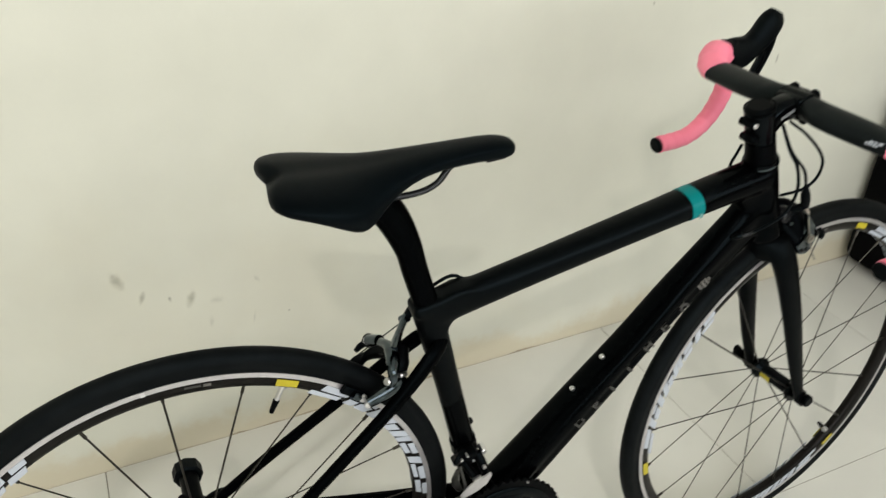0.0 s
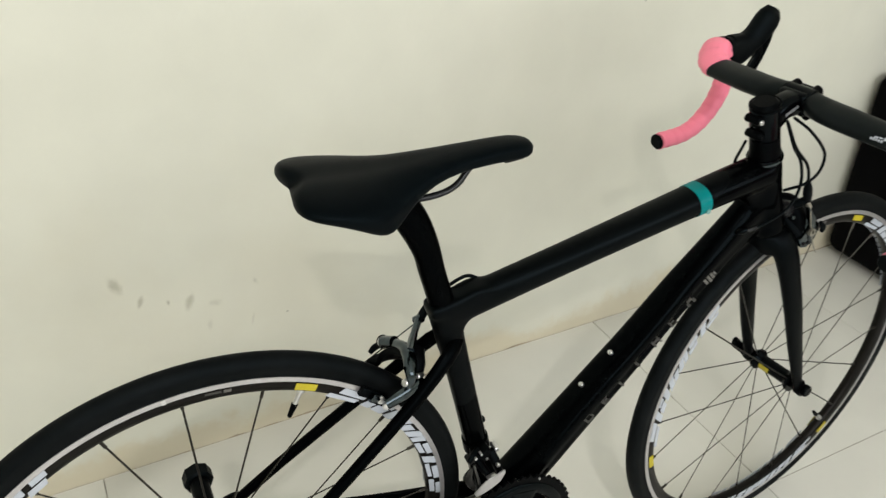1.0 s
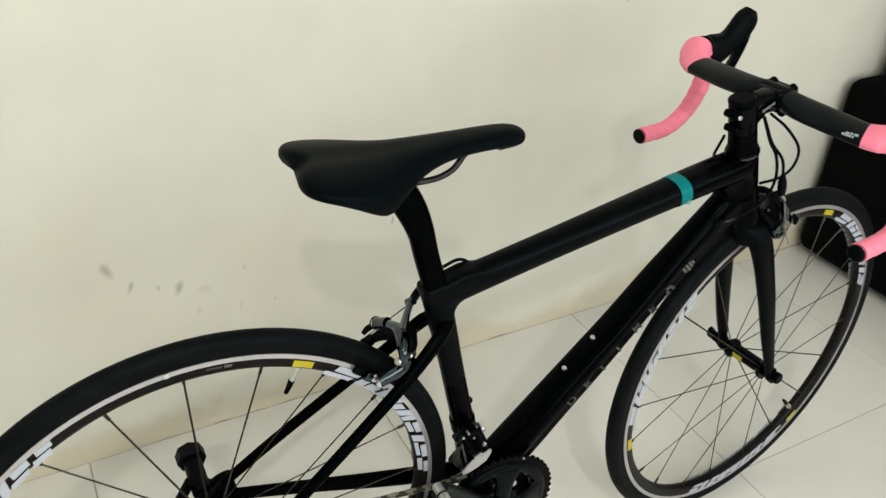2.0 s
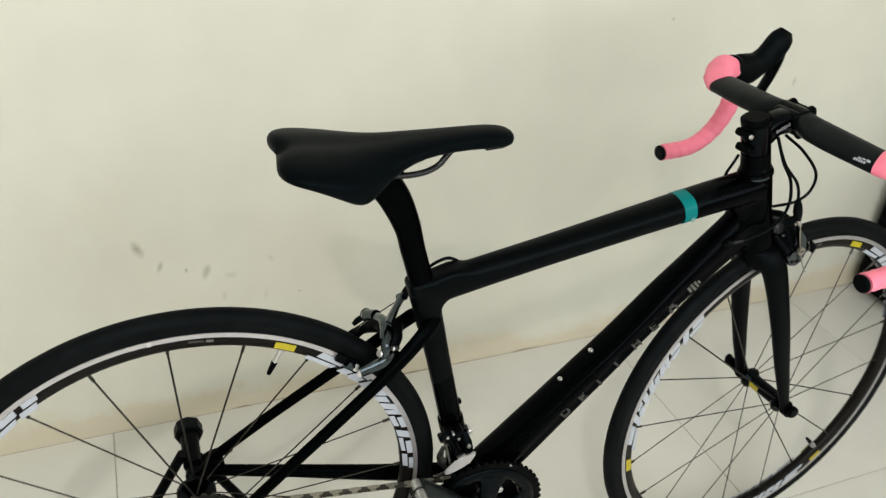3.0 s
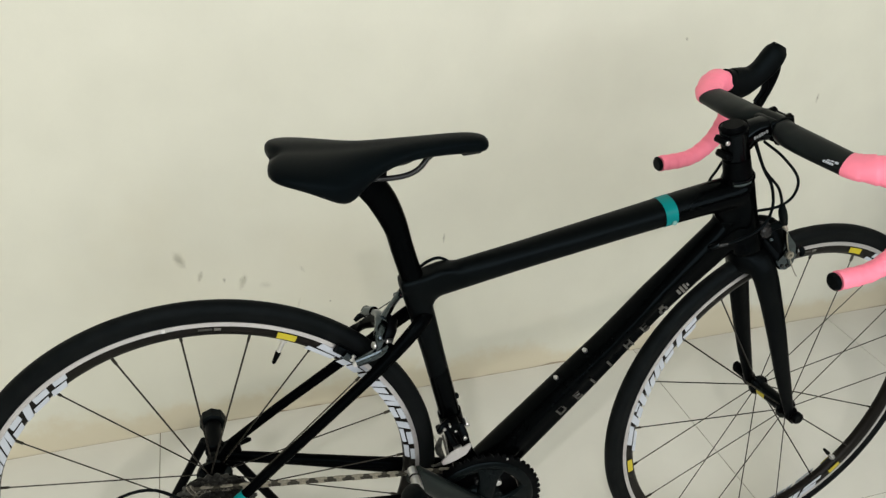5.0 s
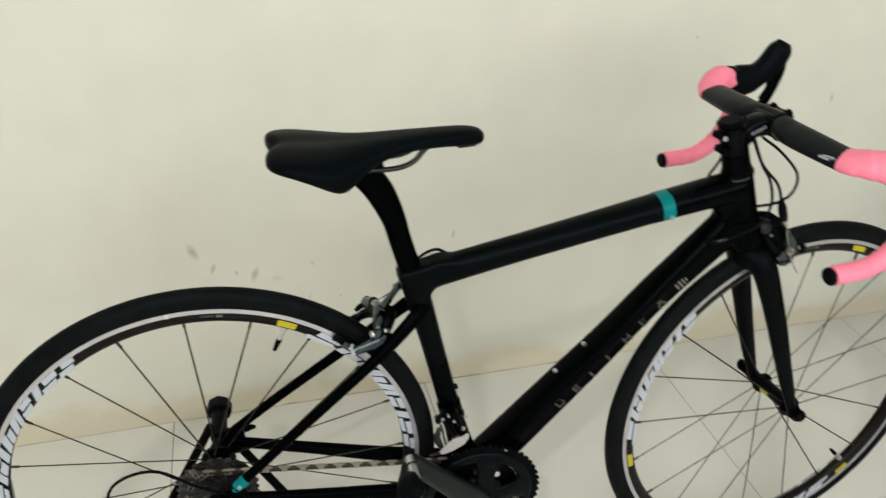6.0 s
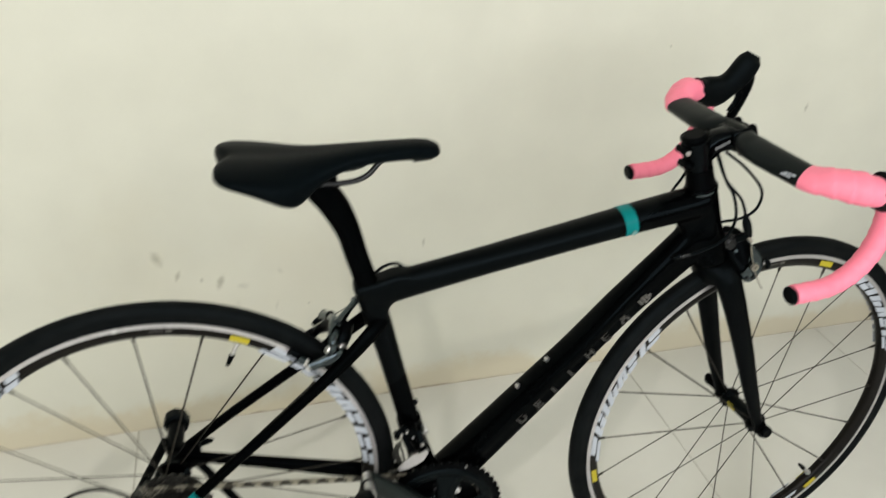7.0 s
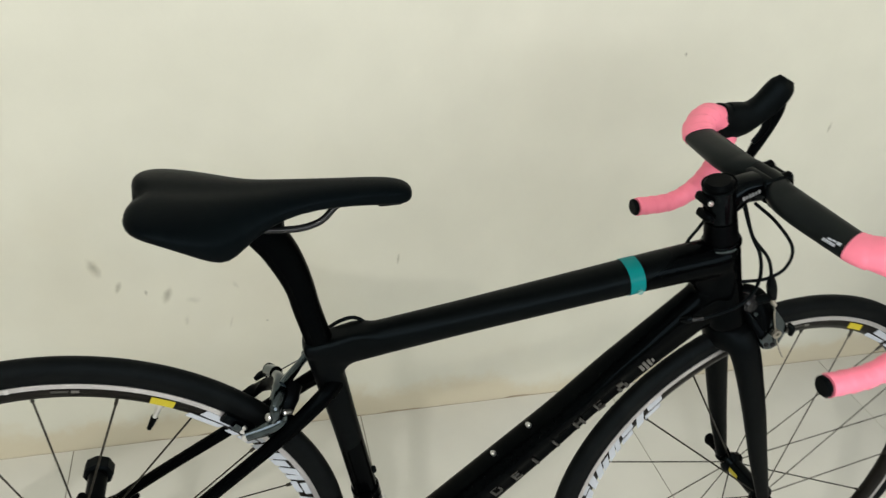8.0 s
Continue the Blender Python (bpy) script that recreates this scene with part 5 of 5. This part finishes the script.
        bm.transform(Matrix.Translation((x, 0, z)))
        part("jockey_wheel", bm, M_HOOD, rdo)
    cable("derailleur_cable", [(0.050, -0.060, 0.338), (-0.020, -0.066, 0.386), (-0.075, -0.066, 0.428), (-0.128, -0.066, 0.416), (-0.143, -0.066, 0.368), (-0.110, -0.068, 0.310), (-0.050, -0.068, 0.288), (0.000, -0.070, 0.286)])


build_drive()


# ---------------------------------------------------------------- rear stand
def build_stand():
    st = empty("bicycle_stand", (0.0, 0, 0), "black tubular rear-axle bicycle stand on the tiled floor", "bicycle stand")
    Z = 0.3535
    for s in (-1, 1):
        # horizontal clamp that takes the axle end
        arm = part("clamp_body", rod((0, s * 0.082, Z), (0, s * 0.146, Z), 0.0132, 24, edge=0.002), M_MATTE, st, "black axle clamp")
        part("clamp_knob", rod((0, s * 0.144, Z), (0, s * 0.168, Z), 0.0208, 8, edge=0.003), M_HOOD, arm, "black clamp knob")
        for x0, z0, x in ((-0.012, 0.366, -0.210), (0.009, 0.353, 0.182)):
            leg = rod((x0, s * 0.099, z0), (x, s * 0.102, 0.014), 0.0074, 16)
            part("leg", leg, M_MATTE, st)
            part("rubber_foot", block((0.030, 0.026, 0.016), Matrix.Translation((x, s * 0.102, 0.008)), 0.003), M_HOOD, st)
        part("skid_tube", rod((-0.210, s * 0.102, 0.020), (0.182, s * 0.102, 0.020), 0.008, 14), M_MATTE, st)
    part("cross_tube", rod((-0.210, -0.102, 0.020), (-0.210, 0.102, 0.020), 0.008, 14), M_MATTE, st)
    part("hook", sweep([(0.010, 0.090, Z), (0.032, 0.103, 0.349), (0.057, 0.109, 0.344)], [0.007, 0.0085, 0.0085, 0.003], [0.006, 0.007, 0.007, 0.003], n=12, seg=12), M_MATTE, st)


build_stand()


# ---------------------------------------------------------------- wall marks and floor tiles
def smudge(x, z, w, h, lean, seed, mat):
    """A thin irregular rub mark lying on the wall."""
    rnd = random.Random(seed)
    bm = bmesh.new()
    n = 22
    ring = []
    for k in range(n):
        f = 2 * math.pi * k / n
        r = 1 + 0.35 * (rnd.random() - 0.5)
        ring.append(bm.verts.new((w * 0.74 * r * math.cos(f), 0, h * 0.74 * r * math.sin(f))))
    bm.faces.new(ring)
    ob = part("wall_smudge", bm, mat, None, m=ROOM @ Matrix.Translation((x, WALL_Y - 0.0005, z)) @ pose(0, 0, 0, 0, lean, 0), smooth=False)
    return tagged(ob, "greyish brown rub mark on the cream wall", "smudge", "smudges on the wall", kind="structure")


for x, z, w, h, lean, seed in ((-0.036, 0.433, 0.018, 0.036, -20, 1), (-0.001, 0.388, 0.010, 0.024, 22, 2), (0.046, 0.372, 0.006, 0.012, 0, 3), (0.082, 0.362, 0.016, 0.032, 22, 4), (0.518, 0.402, 0.005, 0.022, 6, 5), (1.418, 0.646, 0.006, 0.022, 8, 6), (1.047, 0.808, 0.006, 0.008, 0, 7), (0.261, 0.283, 0.005, 0.005, 0, 8)):
    smudge(x, z, w, h, lean, seed, M_SMUDGE)
for x, z, w, h, lean, seed in ((0.207, 0.372, 0.008, 0.018, -24, 9), (0.129, 0.3455, 0.026, 0.016, 10, 10), (0.193, 0.288, 0.006, 0.026, 14, 11), (0.112, 0.300, 0.010, 0.022, 12, 12)):
    smudge(x, z, w, h, lean, seed, M_FAINT)

# thin uneven dirty joint where the wall meets the tiles
rnd = random.Random(5)
joint = bmesh.new()
low, high = [], []
for k in range(240):
    x = X0 + (X1 - X0) * k / 239
    low.append(joint.verts.new((x, WALL_Y - 0.0012, -0.001)))
    high.append(joint.verts.new((x, WALL_Y - 0.0006, 0.0002 + 0.0050 * rnd.random() ** 2.2 * (0.55 + 0.45 * math.sin(3.1 * x + 1.4 * math.sin(7.3 * x))))))
for k in range(239):
    joint.faces.new((low[k], low[k + 1], high[k + 1], high[k]))
tagged(part("baseboard", joint, M_JOINT, None, m=ROOM, smooth=False), "thin dirty joint between the wall and the floor tiles", "joint", kind="structure")

TILE = 0.5865


def floor_tiles():
    bm = block((TILE - 0.0017, TILE - 0.0017, 0.012), None, 0.0004, segs=1)
    me = bpy.data.meshes.new("tile")
    bm.to_mesh(me)
    bm.free()
    me.materials.append(M_TILE)
    x = -0.137 - TILE * 4.5
    while x < X1 + TILE / 2:
        y = WALL_Y - TILE / 2
        while y > Y0 - TILE / 2:
            ob = new("tile", me)
            ob.parent = floor
            ob.matrix_parent_inverse = floor.matrix_basis.inverted()
            ob.matrix_basis = ROOM @ Matrix.Translation((x, y, -0.006))
            y -= TILE
        x += TILE


floor_tiles()
